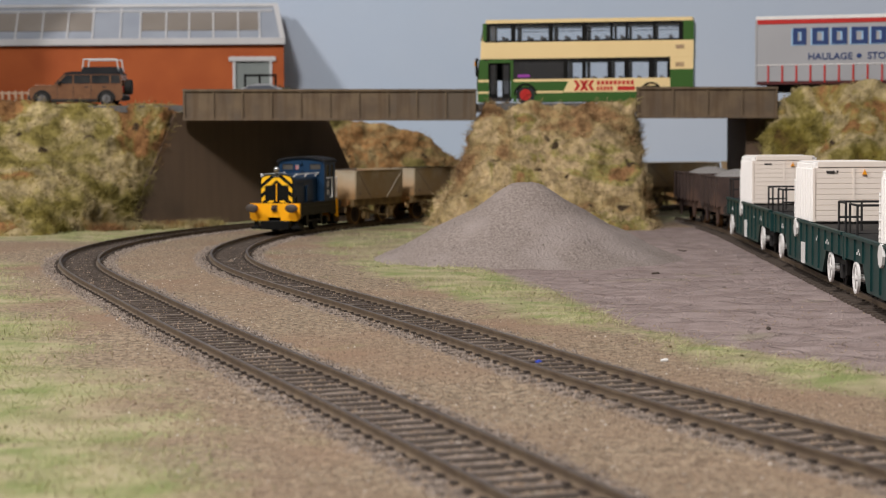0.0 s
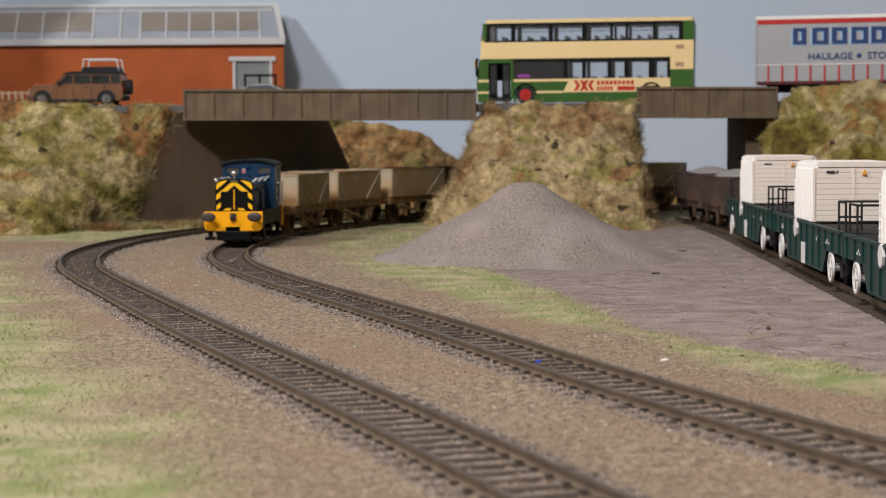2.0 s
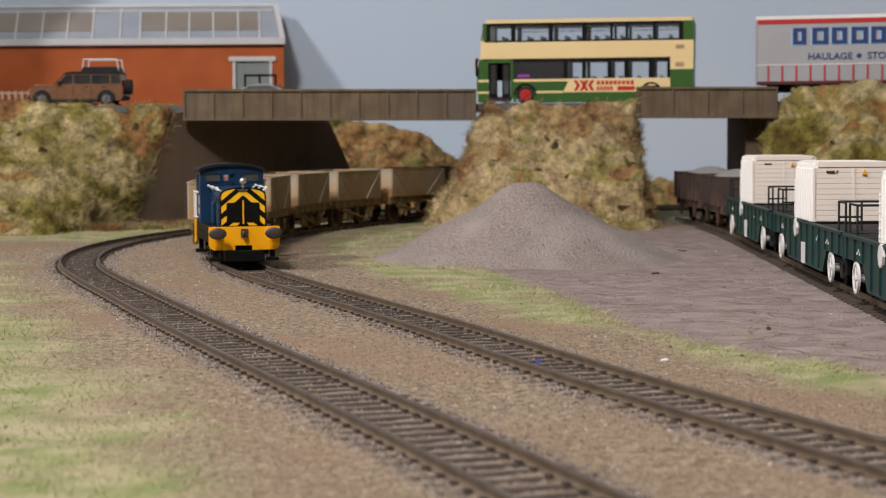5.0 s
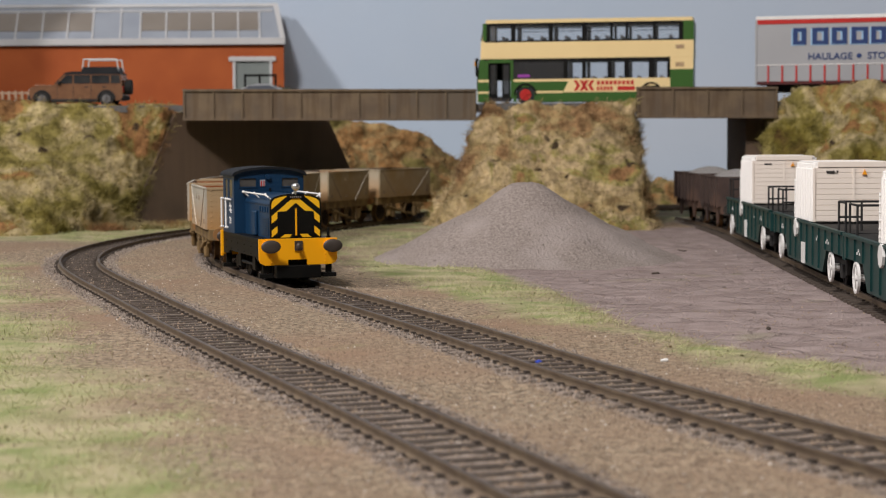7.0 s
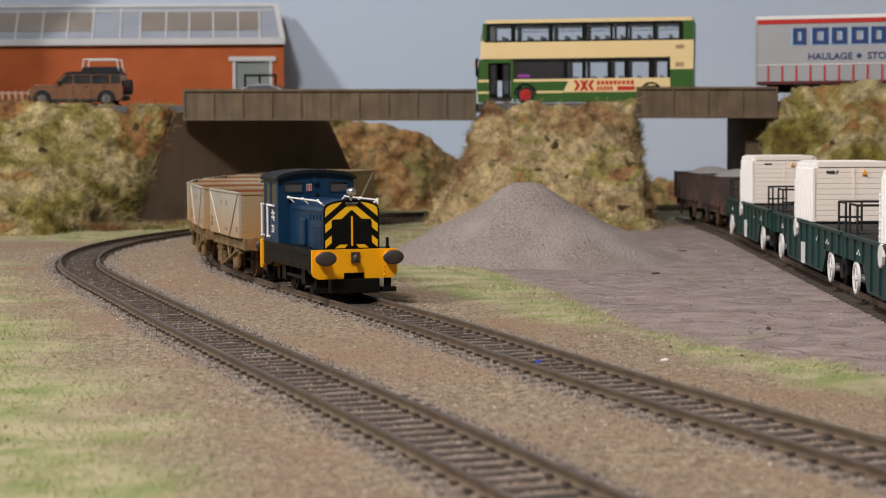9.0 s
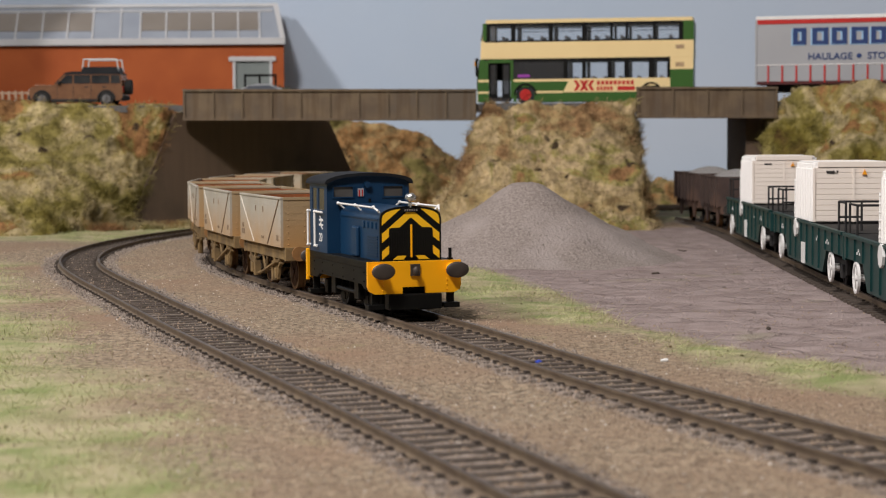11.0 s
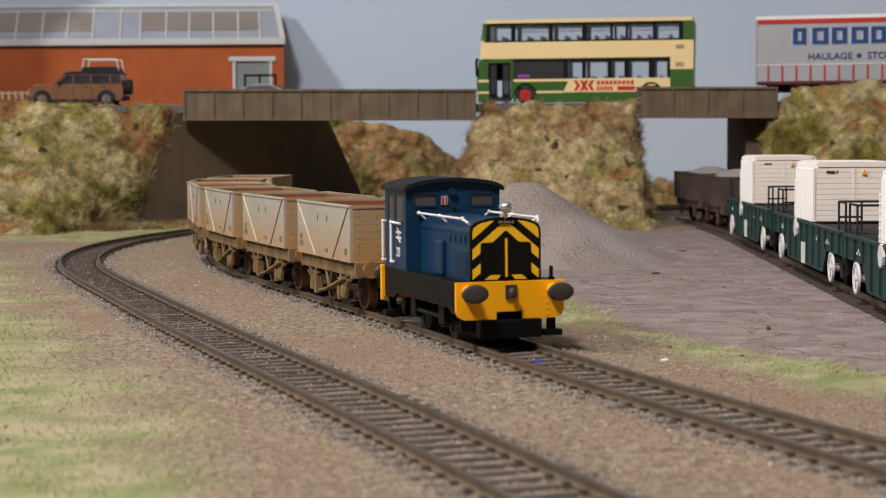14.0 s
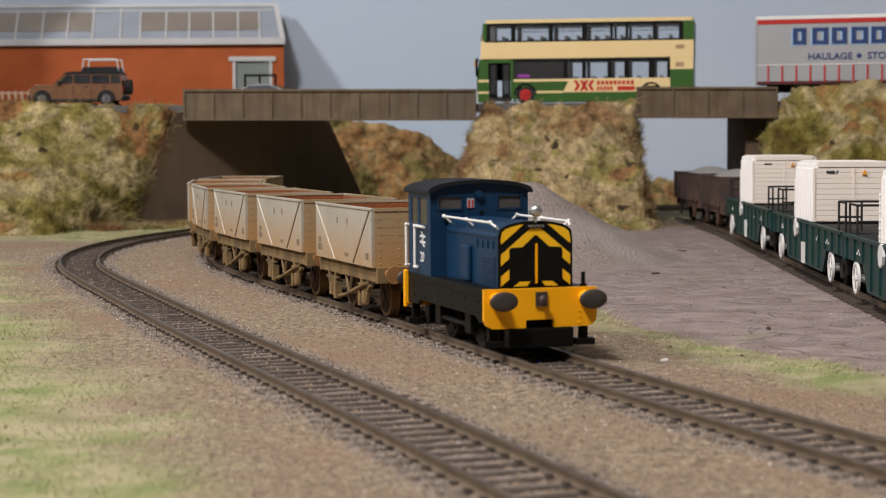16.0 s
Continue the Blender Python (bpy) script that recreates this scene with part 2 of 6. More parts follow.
height_wash(WAGON, 0.012, 0.030, (0.40, 0.215, 0.065), 60.0)
# side turned from the left light: brown grime plus shade put into the colour
WAGON_GRIMY_SHADED = mat("grimy_shaded_wagon_side", (0.36, 0.31, 0.22), (0.27, 0.22, 0.14), 55, 0.85, 0, 0.15, 600, (0.25, 0.17, 0.08), 24, 0.5)
height_wash(WAGON_GRIMY_SHADED, 0.012, 0.034, (0.22, 0.125, 0.045), 60.0)
WAGON_END = mat("rust_washed_wagon_end", (0.43, 0.38, 0.29), (0.38, 0.325, 0.235), 55, 0.85, 0, 0.15, 600, (0.37, 0.27, 0.155), 30, 0.5)
height_wash(WAGON_END, 0.013, 0.032, (0.44, 0.215, 0.055), 60.0)
streaks(WAGON, (0.36, 0.27, 0.16), 0.2)
streaks(WAGON_END, (0.34, 0.21, 0.10), 0.3)
RUST = mat("rusty_wagon_inside", (0.30, 0.10, 0.035), (0.20, 0.075, 0.03), 80, 0.9, 0, 0.4, 600)
UNDER = mat("dirty_brown_underframe", (0.25, 0.165, 0.07), (0.13, 0.088, 0.045), 150, 0.85, 0, 0.3, 700)
RIM = mat("worn_wheel_rim", (0.30, 0.17, 0.07), (0.2, 0.12, 0.06), 200, 0.45, 0.5)
FLASK = mat("cream_white_flask_cover", (0.84, 0.76, 0.68), (0.80, 0.72, 0.64), 30, 0.5)
FLASK_SIDE = mat("white_flask_side", (0.87, 0.855, 0.83), (0.84, 0.825, 0.80), 30, 0.5)
WAGON_GREEN = mat("dark_green_wagon_paint", (0.006, 0.034, 0.033), (0.009, 0.045, 0.043), 80, 0.45)
BROWN_WAGON = mat("dark_brown_wagon_paint", (0.075, 0.05, 0.042), (0.05, 0.034, 0.03), 90, 0.8, 0, 0.2, 500, (0.12, 0.07, 0.05), 40, 0.58)
LOAD = mat("pale_stone_load", (0.36, 0.35, 0.34), (0.22, 0.21, 0.205), 900, 0.95, 0, 0.9, 900)
BUS_GREEN = mat("dark_green_bus_paint", (0.045, 0.12, 0.025), (0.04, 0.105, 0.022), 40, 0.35)
BUS_CREAM = mat("cream_bus_paint", (0.80, 0.62, 0.32), (0.77, 0.59, 0.30), 40, 0.35)
RED = mat("bright_red", (0.50, 0.03, 0.025), (0.44, 0.025, 0.022), 60, 0.4)
PURPLE = mat("purple_poster", (0.30, 0.06, 0.35))
ORANGE = mat("orange_lamp_plastic", (0.8, 0.33, 0.02), rough=0.3)
CURTAIN = mat("pale_grey_curtain_side", (0.37, 0.375, 0.39), (0.34, 0.345, 0.36), 30, 0.6)
NAVY = mat("navy_blue_lettering", (0.02, 0.045, 0.15), rough=0.5)
PALE_BLUE = mat("pale_blue_shadow_lettering", (0.30, 0.50, 0.72), rough=0.5)
CAR_BRONZE = mat("metallic_bronze_car_paint", (0.27, 0.14, 0.08), (0.22, 0.11, 0.065), 200, 0.22, 0.35, spec=0.7)
ALLOY = mat("dull_alloy_wheel", (0.22, 0.22, 0.23), (0.14, 0.14, 0.15), 100, 0.4, 0.6)
MAROON = mat("dark_maroon_rail", (0.10, 0.02, 0.02), (0.06, 0.015, 0.015), 80, 0.6)
SILVER = mat("silver_car_paint", (0.55, 0.57, 0.60), (0.5, 0.52, 0.55), 100, 0.3, 0.5)
FENCE = mat("brown_picket_wood", (0.38, 0.26, 0.18), (0.30, 0.20, 0.13), 150, 0.8)
SHUTTER = mat("grey_green_shutter", (0.25, 0.28, 0.27), (0.21, 0.24, 0.23), 60, 0.7)
TABLE_WOOD = mat("table_wood", (0.38, 0.27, 0.16), (0.28, 0.19, 0.11), 20, 0.6)
ROOM_WALL = mat("room_wall_paint", (0.55, 0.54, 0.52), (0.5, 0.49, 0.47), 3, 0.9)

# ---- helpers: lengths in millimetres ----
MM = 0.001


def finish(name, bm, material, parent=None, label="", smooth=False):
    me = bpy.data.meshes.new(name)
    bmesh.ops.scale(bm, vec=(MM, MM, MM), verts=bm.verts)
    bm.normal_update()
    bm.to_mesh(me)
    bm.free()
    for m in material if isinstance(material, (list, tuple)) else [material]:
        me.materials.append(m)
    if smooth:
        for p in me.polygons:
            p.use_smooth = True
        if smooth != "all":
            me.set_sharp_from_angle(angle=radians(40))
    ob = new(name, me)
    if parent:
        ob.parent = parent
    if label:
        tagged(ob, label)
    return ob


def part(name, bm, material, parent, label="", smooth=False):
    return finish(name, bm, material, parent, label, smooth)


def shared(name, me, parent, x=0.0, y=0.0, z=0.0, rz=0.0, rx=0.0, ry=0.0):
    """One more object on a mesh that is already there."""
    ob = new(name, me)
    ob.parent = parent
    ob.matrix_basis = pose(x * MM, y * MM, z * MM, rx, ry, rz)
    return ob


def empty(name, label="", category="", group="", kind=""):
    return tagged(new(name), label, category, group, kind)


def box(bm, x0, x1, y0, y1, z0, z1, bev=0.0, m=None):
    t = Matrix.Translation(((x0 + x1) / 2, (y0 + y1) / 2, (z0 + z1) / 2)) @ Matrix.Diagonal((abs(x1 - x0), abs(y1 - y0), abs(z1 - z0), 1))
    r = bmesh.ops.create_cube(bm, size=1.0, matrix=(m @ t) if m else t)
    if bev:
        edges = list({e for v in r["verts"] for e in v.link_edges})
        bmesh.ops.bevel(bm, geom=edges, offset=bev, segments=2, affect="EDGES", profile=0.5)
    return bm


def rod(bm, a, b, r, seg=8, r2=None):
    a, b = Vector(a), Vector(b)
    d = b - a
    m = Matrix.Translation((a + b) / 2) @ d.to_track_quat("Z", "Y").to_matrix().to_4x4()
    bmesh.ops.create_cone(bm, cap_ends=True, segments=seg, radius1=r, radius2=r if r2 is None else r2, depth=d.length, matrix=m)
    return bm


def ball(bm, c, r, seg=10, sc=(1, 1, 1)):
    bmesh.ops.create_uvsphere(bm, u_segments=seg, v_segments=max(6, seg // 2 + 2), radius=r, matrix=Matrix.Translation(c) @ Matrix.Diagonal((*sc, 1)))
    return bm


def prism(bm, pts, axis, a, b):
    """A closed outline pushed along an axis. axis 'x': pts are (y, z); 'y': (x, z); 'z': (x, y)."""
    def at(p, h):
        return {"x": (h, p[0], p[1]), "y": (p[0], h, p[1]), "z": (p[0], p[1], h)}[axis]
    lo = [bm.verts.new(at(p, a)) for p in pts]
    hi = [bm.verts.new(at(p, b)) for p in pts]
    n = len(pts)
    fs = [bm.faces.new(lo), bm.faces.new(hi)]
    for i in range(n):
        fs.append(bm.faces.new((lo[i], lo[(i + 1) % n], hi[(i + 1) % n], hi[i])))
    bmesh.ops.recalc_face_normals(bm, faces=fs)
    return bm


def B():
    return bmesh.new()


def arc(cx, cz, r, a0, a1, n):
    return [(cx + r * math.cos(radians(a0 + (a1 - a0) * i / n)), cz + r * math.sin(radians(a0 + (a1 - a0) * i / n))) for i in range(n + 1)]


def word(name, text, size, material, parent, m, label="", bold=0.0):
    """A painted word, raised a hair above what it is painted on; m is its pose in metres in its parent's space."""
    cu = bpy.data.curves.new(name, "FONT")
    cu.body, cu.size, cu.extrude = text, size * MM, 0.05 * MM
    cu.offset = bold * MM
    tmp = bpy.data.objects.new(name, cu)
    scene.collection.objects.link(tmp)
    dg = bpy.context.evaluated_depsgraph_get()
    me = bpy.data.meshes.new_from_object(tmp.evaluated_get(dg))
    bpy.data.objects.remove(tmp)
    me.materials.clear()
    me.materials.append(material)
    ob = new(name, me)
    ob.parent = parent
    ob.matrix_basis = m
    if label:
        tagged(ob, label)
    return ob


# ---- the two running lines and the siding: a start, and a heading every so often ----
KNOTS = (0, 80, 160, 240, 320, 400, 480, 560, 640, 720, 800, 900, 1000, 1100, 1200, 1300, 1400, 1500, 1600)
STEP = 4.0


def run_line(x, y, knots, headings, length):
    s = np.arange(0, length + 1, STEP)
    h = np.radians(np.interp(s, knots, headings))
    h = np.convolve(np.r_[np.full(4, h[0]), h, np.full(4, h[-1])], np.ones(9) / 9, "valid")
    d = np.stack([-np.sin(h), np.cos(h)], 1) * STEP
    p = np.vstack([[x, y], np.array([x, y]) + np.cumsum((d[1:] + d[:-1]) / 2, 0)])
    return s, p, h


LEAD = 180.0
INNER = run_line(45.2 + math.sin(radians(20.6)) * LEAD, 399.2 - math.cos(radians(20.6)) * LEAD, np.r_[0, np.array(KNOTS) + LEAD],
                 np.r_[21.0, 20.2, 17.1, 18.9, 19.9, 19.3, 15.9, 8.7, -0.5, -7.2, -15.9, -26.2, -39.0, -51.8, -64.6, -77.4, -90.2, -103.0, -115.8, -128.6], 1700)
OUTER = run_line(31.8, 242.8, np.array(KNOTS), np.array([19.0, 18.6, 19.8, 19.9, 19.3, 18.5, 19.0, 16.9, 8.8, -0.5, -9.4, -18.8, -29.8, -40.8, -51.8, -62.8, -73.8, -84.8, -95.8]), 1500)
SIDING = run_line(141.0, 330.0, (0, 640, 720, 800, 900), (-2.4, -2.5, -1.2, 2.0, 5.0), 900)


def on_line(line, s):
    return np.array([np.interp(s, line[0], line[1][:, 0]), np.interp(s, line[0], line[1][:, 1])])


def ride(line, s, half, shift=0.0):
    """The pose of a vehicle whose wheels stand at s - half and s + half; it faces the line's start."""
    a, b = on_line(line, s - half), on_line(line, s + half)
    d = (a - b) / np.linalg.norm(a - b)
    m = (a + b) / 2 + shift * np.array([d[1], -d[0]])
    return pose(m[0] * MM, m[1] * MM, 0, 0, 0, math.degrees(math.atan2(d[1], d[0])))


# train: the engine's place along the inner line (from its knots' start), second by second
TRAIN = np.array([(0, 706), (1, 651), (2, 597), (3, 545), (3.5, 519), (4.2, 482), (5.2, 426), (6.3, 371), (7, 340), (8, 299.5), (9, 268), (9.2, 262), (10.2, 230), (11.3, 195.5),
                  (12, 174.8), (13, 145.3), (14, 120), (14.5, 110.5), (15, 104), (15.5, 99.5), (16, 97)])


def engine_at(t):
    return LEAD + np.interp(t, TRAIN[:, 0], TRAIN[:, 1])


def sway(s):
    """Sideways play of the train on the tightest part of the curve."""
    return 2.0 * math.exp(-((s - LEAD - 545) / 75.0) ** 2)


# ---- ground ----
def from_np(name, v, f, material, parent=None, smooth=True):
    me = bpy.data.meshes.new(name)
    me.from_pydata((np.asarray(v) * MM).tolist(), [], np.asarray(f).tolist())
    me.materials.append(material)
    if smooth:
        me.polygons.foreach_set("use_smooth", np.ones(len(me.polygons), bool))
    me.update()
    ob = new(name, me)
    if parent:
        ob.parent = parent
    return ob


def seg_dist(px, py, line):
    """Distance to a polyline, and on which side (positive: left of its way)."""
    best = np.full(px.shape, 1e9)
    side = np.zeros(px.shape)
    line = np.array(line, float)
    for a, b in zip(line[:-1], line[1:]):
        d = b - a
        t = np.clip(((px - a[0]) * d[0] + (py - a[1]) * d[1]) / (d @ d), 0, 1)
        q = np.hypot(px - a[0] - t * d[0], py - a[1] - t * d[1])
        cr = d[0] * (py - a[1]) - d[1] * (px - a[0])
        near = q < best
        best = np.where(near, q, best)
        side = np.where(near, np.sign(cr), side)
    return best, side


def fnoise(x, y, s, seed=0.0):
    return np.array([noise.noise((a * s, b * s, seed)) for a, b in zip(np.ravel(x), np.ravel(y))]).reshape(np.shape(x))


YARD_EDGE = [(120, 1120), (60, 960), (30, 860), (12, 790), (22, 757), (44, 654), (55, 566), (73, 504), (90, 472), (105, 433), (150, 330)]
STRIP_EDGE = [(-72, 1060), (-62, 900), (-40, 797), (-19, 721), (13, 624), (29, 559), (51, 526), (66, 461), (80, 420), (95, 393), (140, 300)]
LEFT_GRASS = [(-300, 1000), (-225, 900), (-196, 810), (-149, 667), (-108, 535), (-75, 436), (-53, 354), (-36, 297), (-10, 200)]


def ground_masks(x, y):
    dy, sy = seg_dist(x, y, YARD_EDGE)
    yard = np.clip(0.5 + dy * sy / 24, 0, 1)
    ds, ss = seg_dist(x, y, STRIP_EDGE)
    strip = np.clip(0.5 + np.minimum(ds * ss / 18, -dy * sy / 14 + 0.15), 0, 1) * (0.74 - 0.22 * np.clip((y - 760) / 60, 0, 1))
    dl, sl = seg_dist(x, y, LEFT_GRASS)
    left = np.clip(0.40 - dl * sl / 60, 0, 0.86)
    back = np.maximum(np.clip((y - 985 + 0.3 * (x + 200)) / 60, 0, 0.8) * (x < -150), np.clip((y - 1100) / 40, 0, 0.8) * (x < 10))
    return yard * (y < 1130), np.clip(np.maximum(np.maximum(strip, left), back), 0, 1)


def track_dist(x, y):
    return np.minimum(np.minimum(seg_dist(x, y, INNER[1][::6])[0], seg_dist(x, y, OUTER[1][::6])[0]), seg_dist(x, y, SIDING[1][::20])[0])


def ground_height(x, y, td=None):
    td = track_dist(x, y) if td is None else td
    dip = np.clip((td - 15) / 14, 0, 1)
    z = -2.12 - 0.22 * np.clip((11.5 - td) / 1.5, 0, 1) - 0.2 * dip * (1 - np.clip((td - 30) / 30, 0, 1))
    rough = fnoise(x, y, 0.02) * 1.2 + fnoise(x, y, 0.09, 3) * 0.5
    z = z + rough * dip + (1 - dip) * fnoise(x, y, 0.25, 5) * 0.5
    yard, _ = ground_masks(x, y)
    z = z - yard * 0.8 + yard * (fnoise(x * 0.6, y, 0.10, 7) * 0.16 + fnoise(x, y * 0.5, 0.35, 8) * 0.10)
    return z


def build_ground():
    xs = np.r_[np.arange(-900, -260, 40.0), np.arange(-260, 300, 4.0), np.arange(300, 901, 40.0)]
    ys = np.r_[np.arange(-300, 230, 40.0), np.arange(230, 1300, 4.5), np.arange(1300, 1621, 16.0)]
    x, y = np.meshgrid(xs, ys)
    td = track_dist(x, y)
    z = ground_height(x, y, td)
    ny, nx = x.shape
    v = np.stack([x.ravel(), y.ravel(), z.ravel()], 1)
    i = np.arange(ny * nx).reshape(ny, nx)
    f = np.stack([i[:-1, :-1].ravel(), i[:-1, 1:].ravel(), i[1:, 1:].ravel(), i[1:, :-1].ravel()], 1)
    ob = from_np("ground", v, f, EARTH)
    yard, grass = ground_masks(x, y)
    bed = np.clip((19.5 - td) / 6, 0, 1) * 0.95
    for n, a in (("yard", yard), ("grass", grass), ("bed", bed)):
        at = ob.data.attributes.new(n, "FLOAT", "POINT")
        at.data.foreach_set("value", a.ravel().astype(np.float32))
    tagged(ob, "sandy brown scatter ground with grass patches and a grey yard", "ground", kind="structure")
    return ob


ground = build_ground()


# ---- static grass: fine fibres rooted on a surface ----
def fibres(name, roots, normals, lo, hi, width, material, label, spread=0.6, seed=1):
    rng = np.random.default_rng(seed)
    n = len(roots)
    d = normals + rng.normal(0, spread, (n, 3))
    d[:, 2] = np.abs(d[:, 2]) * 0.7 + 0.15
    d /= np.linalg.norm(d, axis=1)[:, None]
    side = np.cross(d, rng.normal(0, 1, (n, 3)))
    side /= np.linalg.norm(side, axis=1)[:, None] + 1e-9
    ln = rng.uniform(lo, hi, n)[:, None]
    tip = roots + d * ln + np.c_[rng.normal(0, 0.35, (n, 2)), np.zeros(n)] * ln * 0.5
    w = side * width
    base = roots - d * 0.4
    v = np.stack([base - w, base + w, tip], 1).reshape(-1, 3)
    f = np.arange(3 * n).reshape(-1, 3)
    ob = from_np(name, v, f, material, smooth=False)
    return tagged(ob, label, "grass", kind="stuff")


def ground_fibres():
    rng = np.random.default_rng(5)
    n = 260000
    x, y = rng.uniform(-230, 160, n), 230 + 900 * rng.uniform(0, 1, n) ** 1.4
    yard, grass = ground_masks(x, y)
    keep = (rng.uniform(0, 1, n) < (grass - 0.25) * 1.2 * np.clip(0.6 + 1.6 * fnoise(x, y, 0.03, 9), 0.05, 1)) & (track_dist(x, y) > 17) & (np.abs(x) < 0.26 * y)
    x, y = x[keep], y[keep]
    z = ground_height(x, y)
    r = np.stack([x, y, z], 1)
    fibres("ground_grass", r, np.tile([0, 0, 1.0], (len(r), 1)), 1.0, 3.4, 0.10, GREEN_FIBRE, "short pale green static grass fibres on the ground", 0.7, 6)

    # long dry strands lying over the strip beside the yard
    k = rng.permutation(np.flatnonzero((x > 0) & (y < 620) & (y > 330)))[:150]
    fibres("dry_grass", r[k] + np.array([0, 0, 0.6]), np.tile([0.7, -0.5, 0.0], (len(k), 1)), 3.0, 8.5, 0.07, STRAW, "long dry straw strands lying on the grass strip", 0.5, 16)


ground_fibres()


# ---- banks: a ragged sheet from a foot line to a top line ----
def bank(name, foot, top, label, rows=40, per=2.6, amp=4.6, crest=18.0, material=None, fibre=None, tufts=9000, seed=1, bulge=0.0, flare=1.0, kind="structure"):
    foot, top = np.array(foot, float), np.array(top, float)

    def spread_out(line, n):
        s = np.r_[0, np.cumsum(np.linalg.norm(np.diff(line, axis=0), axis=1))]
        t = np.linspace(0, s[-1], n)
        return np.stack([np.interp(t, s, line[:, k]) for k in range(3)], 1)

    length = max(np.linalg.norm(np.diff(foot, axis=0), axis=1).sum(), np.linalg.norm(np.diff(top, axis=0), axis=1).sum())
    n = max(8, int(length / per))
    a, b = spread_out(foot, n), spread_out(top, n)
    tt = np.linspace(0, 1, rows)[:, None, None]
    g = a[None] * (1 - tt) + b[None] * tt
    g[..., 2] = a[None, :, 2] + (b - a)[None, :, 2] * tt[..., 0] ** flare
    out = np.cross(np.gradient(g, axis=1), np.gradient(g, axis=0))
    out /= np.linalg.norm(out, axis=2)[..., None] + 1e-9
    core = g.reshape(-1, 3).mean(0) + np.array([0, 60.0, -30.0])
    out = np.where(((g - core) * out).sum(2)[..., None] < 0, -out, out)
    g = g + out * (np.sin(np.pi * tt) * bulge)
    flat = g.reshape(-1, 3)
    d = np.array([noise.noise(Vector(p) * 0.035 + Vector((seed, 0, 0))) * 1.4 + noise.noise(Vector(p) * 0.10) * 1.1 + noise.noise(Vector(p) * 0.28) * 0.6 for p in flat])
    fade = np.ones((rows, n))
    fade[0] = 0.3
    flat = flat + out.reshape(-1, 3) * (d * amp)[:, None] * fade.reshape(-1, 1)
    g = flat.reshape(rows, n, 3)
    back = g[-1] + np.array([0, crest, 0]) + np.array([0, 0, 0.5])
    g2 = np.concatenate([g, back[None]], 0)
    R = rows + 1
    i = np.arange(R * n).reshape(R, n)
    f = np.stack([i[:-1, :-1].ravel(), i[:-1, 1:].ravel(), i[1:, 1:].ravel(), i[1:, :-1].ravel()], 1)
    ob = from_np(name, g2.reshape(-1, 3), f, material or TURF)
    tagged(ob, label, "embankment", kind=kind)
    rng = np.random.default_rng(seed)
    k = rng.integers(0, rows * n, tufts)
    pick = flat[k] + rng.normal(0, per * 0.45, (tufts, 3)) * np.array([1, 0.3, 1])
    nr = out.reshape(-1, 3)[k]
    fibres(name + "_grass", pick, nr * 0.7 + np.array([0, 0, 0.4]), 1.5, 5.0, 0.20, fibre or TURF_FIBRE, "matted tan and olive grass fibres on the bank", 0.75, seed + 20)
    return ob


ROAD = 76.0
bank("left_bank", [(-520, 1050, -4), (-300, 1055, -4), (-234, 1080, -4), (-202, 1158, 0)], [(-520, 1190, ROAD), (-300, 1190, ROAD), (-220, 1192, ROAD), (-174, 1192, ROAD)],
     "tall left embankment of matted autumn grass", tufts=26000, seed=2, crest=40, bulge=4, flare=1.35)
bank("middle_bank", [(34, 1290, -4), (4, 1228, -4), (-16, 1172, -4), (20, 1118, -4), (80, 1104, -4), (128, 1108, -4), (133, 1150, -4), (132, 1290, -4)],
     [(60, 1290, ROAD - 1), (42, 1220, ROAD - 1), (25, 1191, ROAD), (38, 1186, ROAD - 1.6), (80, 1184, ROAD - 2.0), (115, 1186, ROAD - 1.6), (122, 1190, ROAD), (122, 1290, ROAD - 1)],
     "grassy mound carrying the road between two bridge spans", tufts=22000, seed=4, crest=2, bulge=3, flare=1.1, material=TAN_TURF, fibre=TAN_FIBRE)
bank("right_bank", [(214, 1240, -4), (208, 1160, -4), (214, 1090, -4), (300, 1060, -4), (520, 1060, -4)], [(217, 1240, ROAD), (216, 1195, ROAD - 2), (226, 1175, 84), (300, 1165, 86), (520, 1165, 86)],
     "grassy embankment hill beside the road bridge", tufts=12000, seed=6, crest=16, bulge=5)
bank("back_bank", [(-260, 1385, -4), (-100, 1395, -4), (-20, 1420, -4), (60, 1452, -4), (240, 1500, -4), (420, 1520, -4)],
     [(-260, 1420, 70), (-90, 1425, 70), (-20, 1440, 58), (22, 1470, 30), (80, 1500, 14), (240, 1545, 14), (420, 1560, 14)],
     "brown grass bank behind the running lines", tufts=9000, seed=8, crest=30, bulge=4, material=BACK_TURF, fibre=BACK_FIBRE)

# ---- the table that carries the layout ----
layout_table = empty("layout_table", "plain wooden table carrying the model railway", "table")
part("tabletop", box(B(), -900, 900, -300, 1640, -40, -12, 1.0), TABLE_WOOD, layout_table)
for tx in (-860, 860):
    for ty in (-260, 1580):
        part("leg", box(B(), tx - 30, tx + 30, ty - 30, ty + 30, -1000, -40, 1.0), TABLE_WOOD, layout_table)


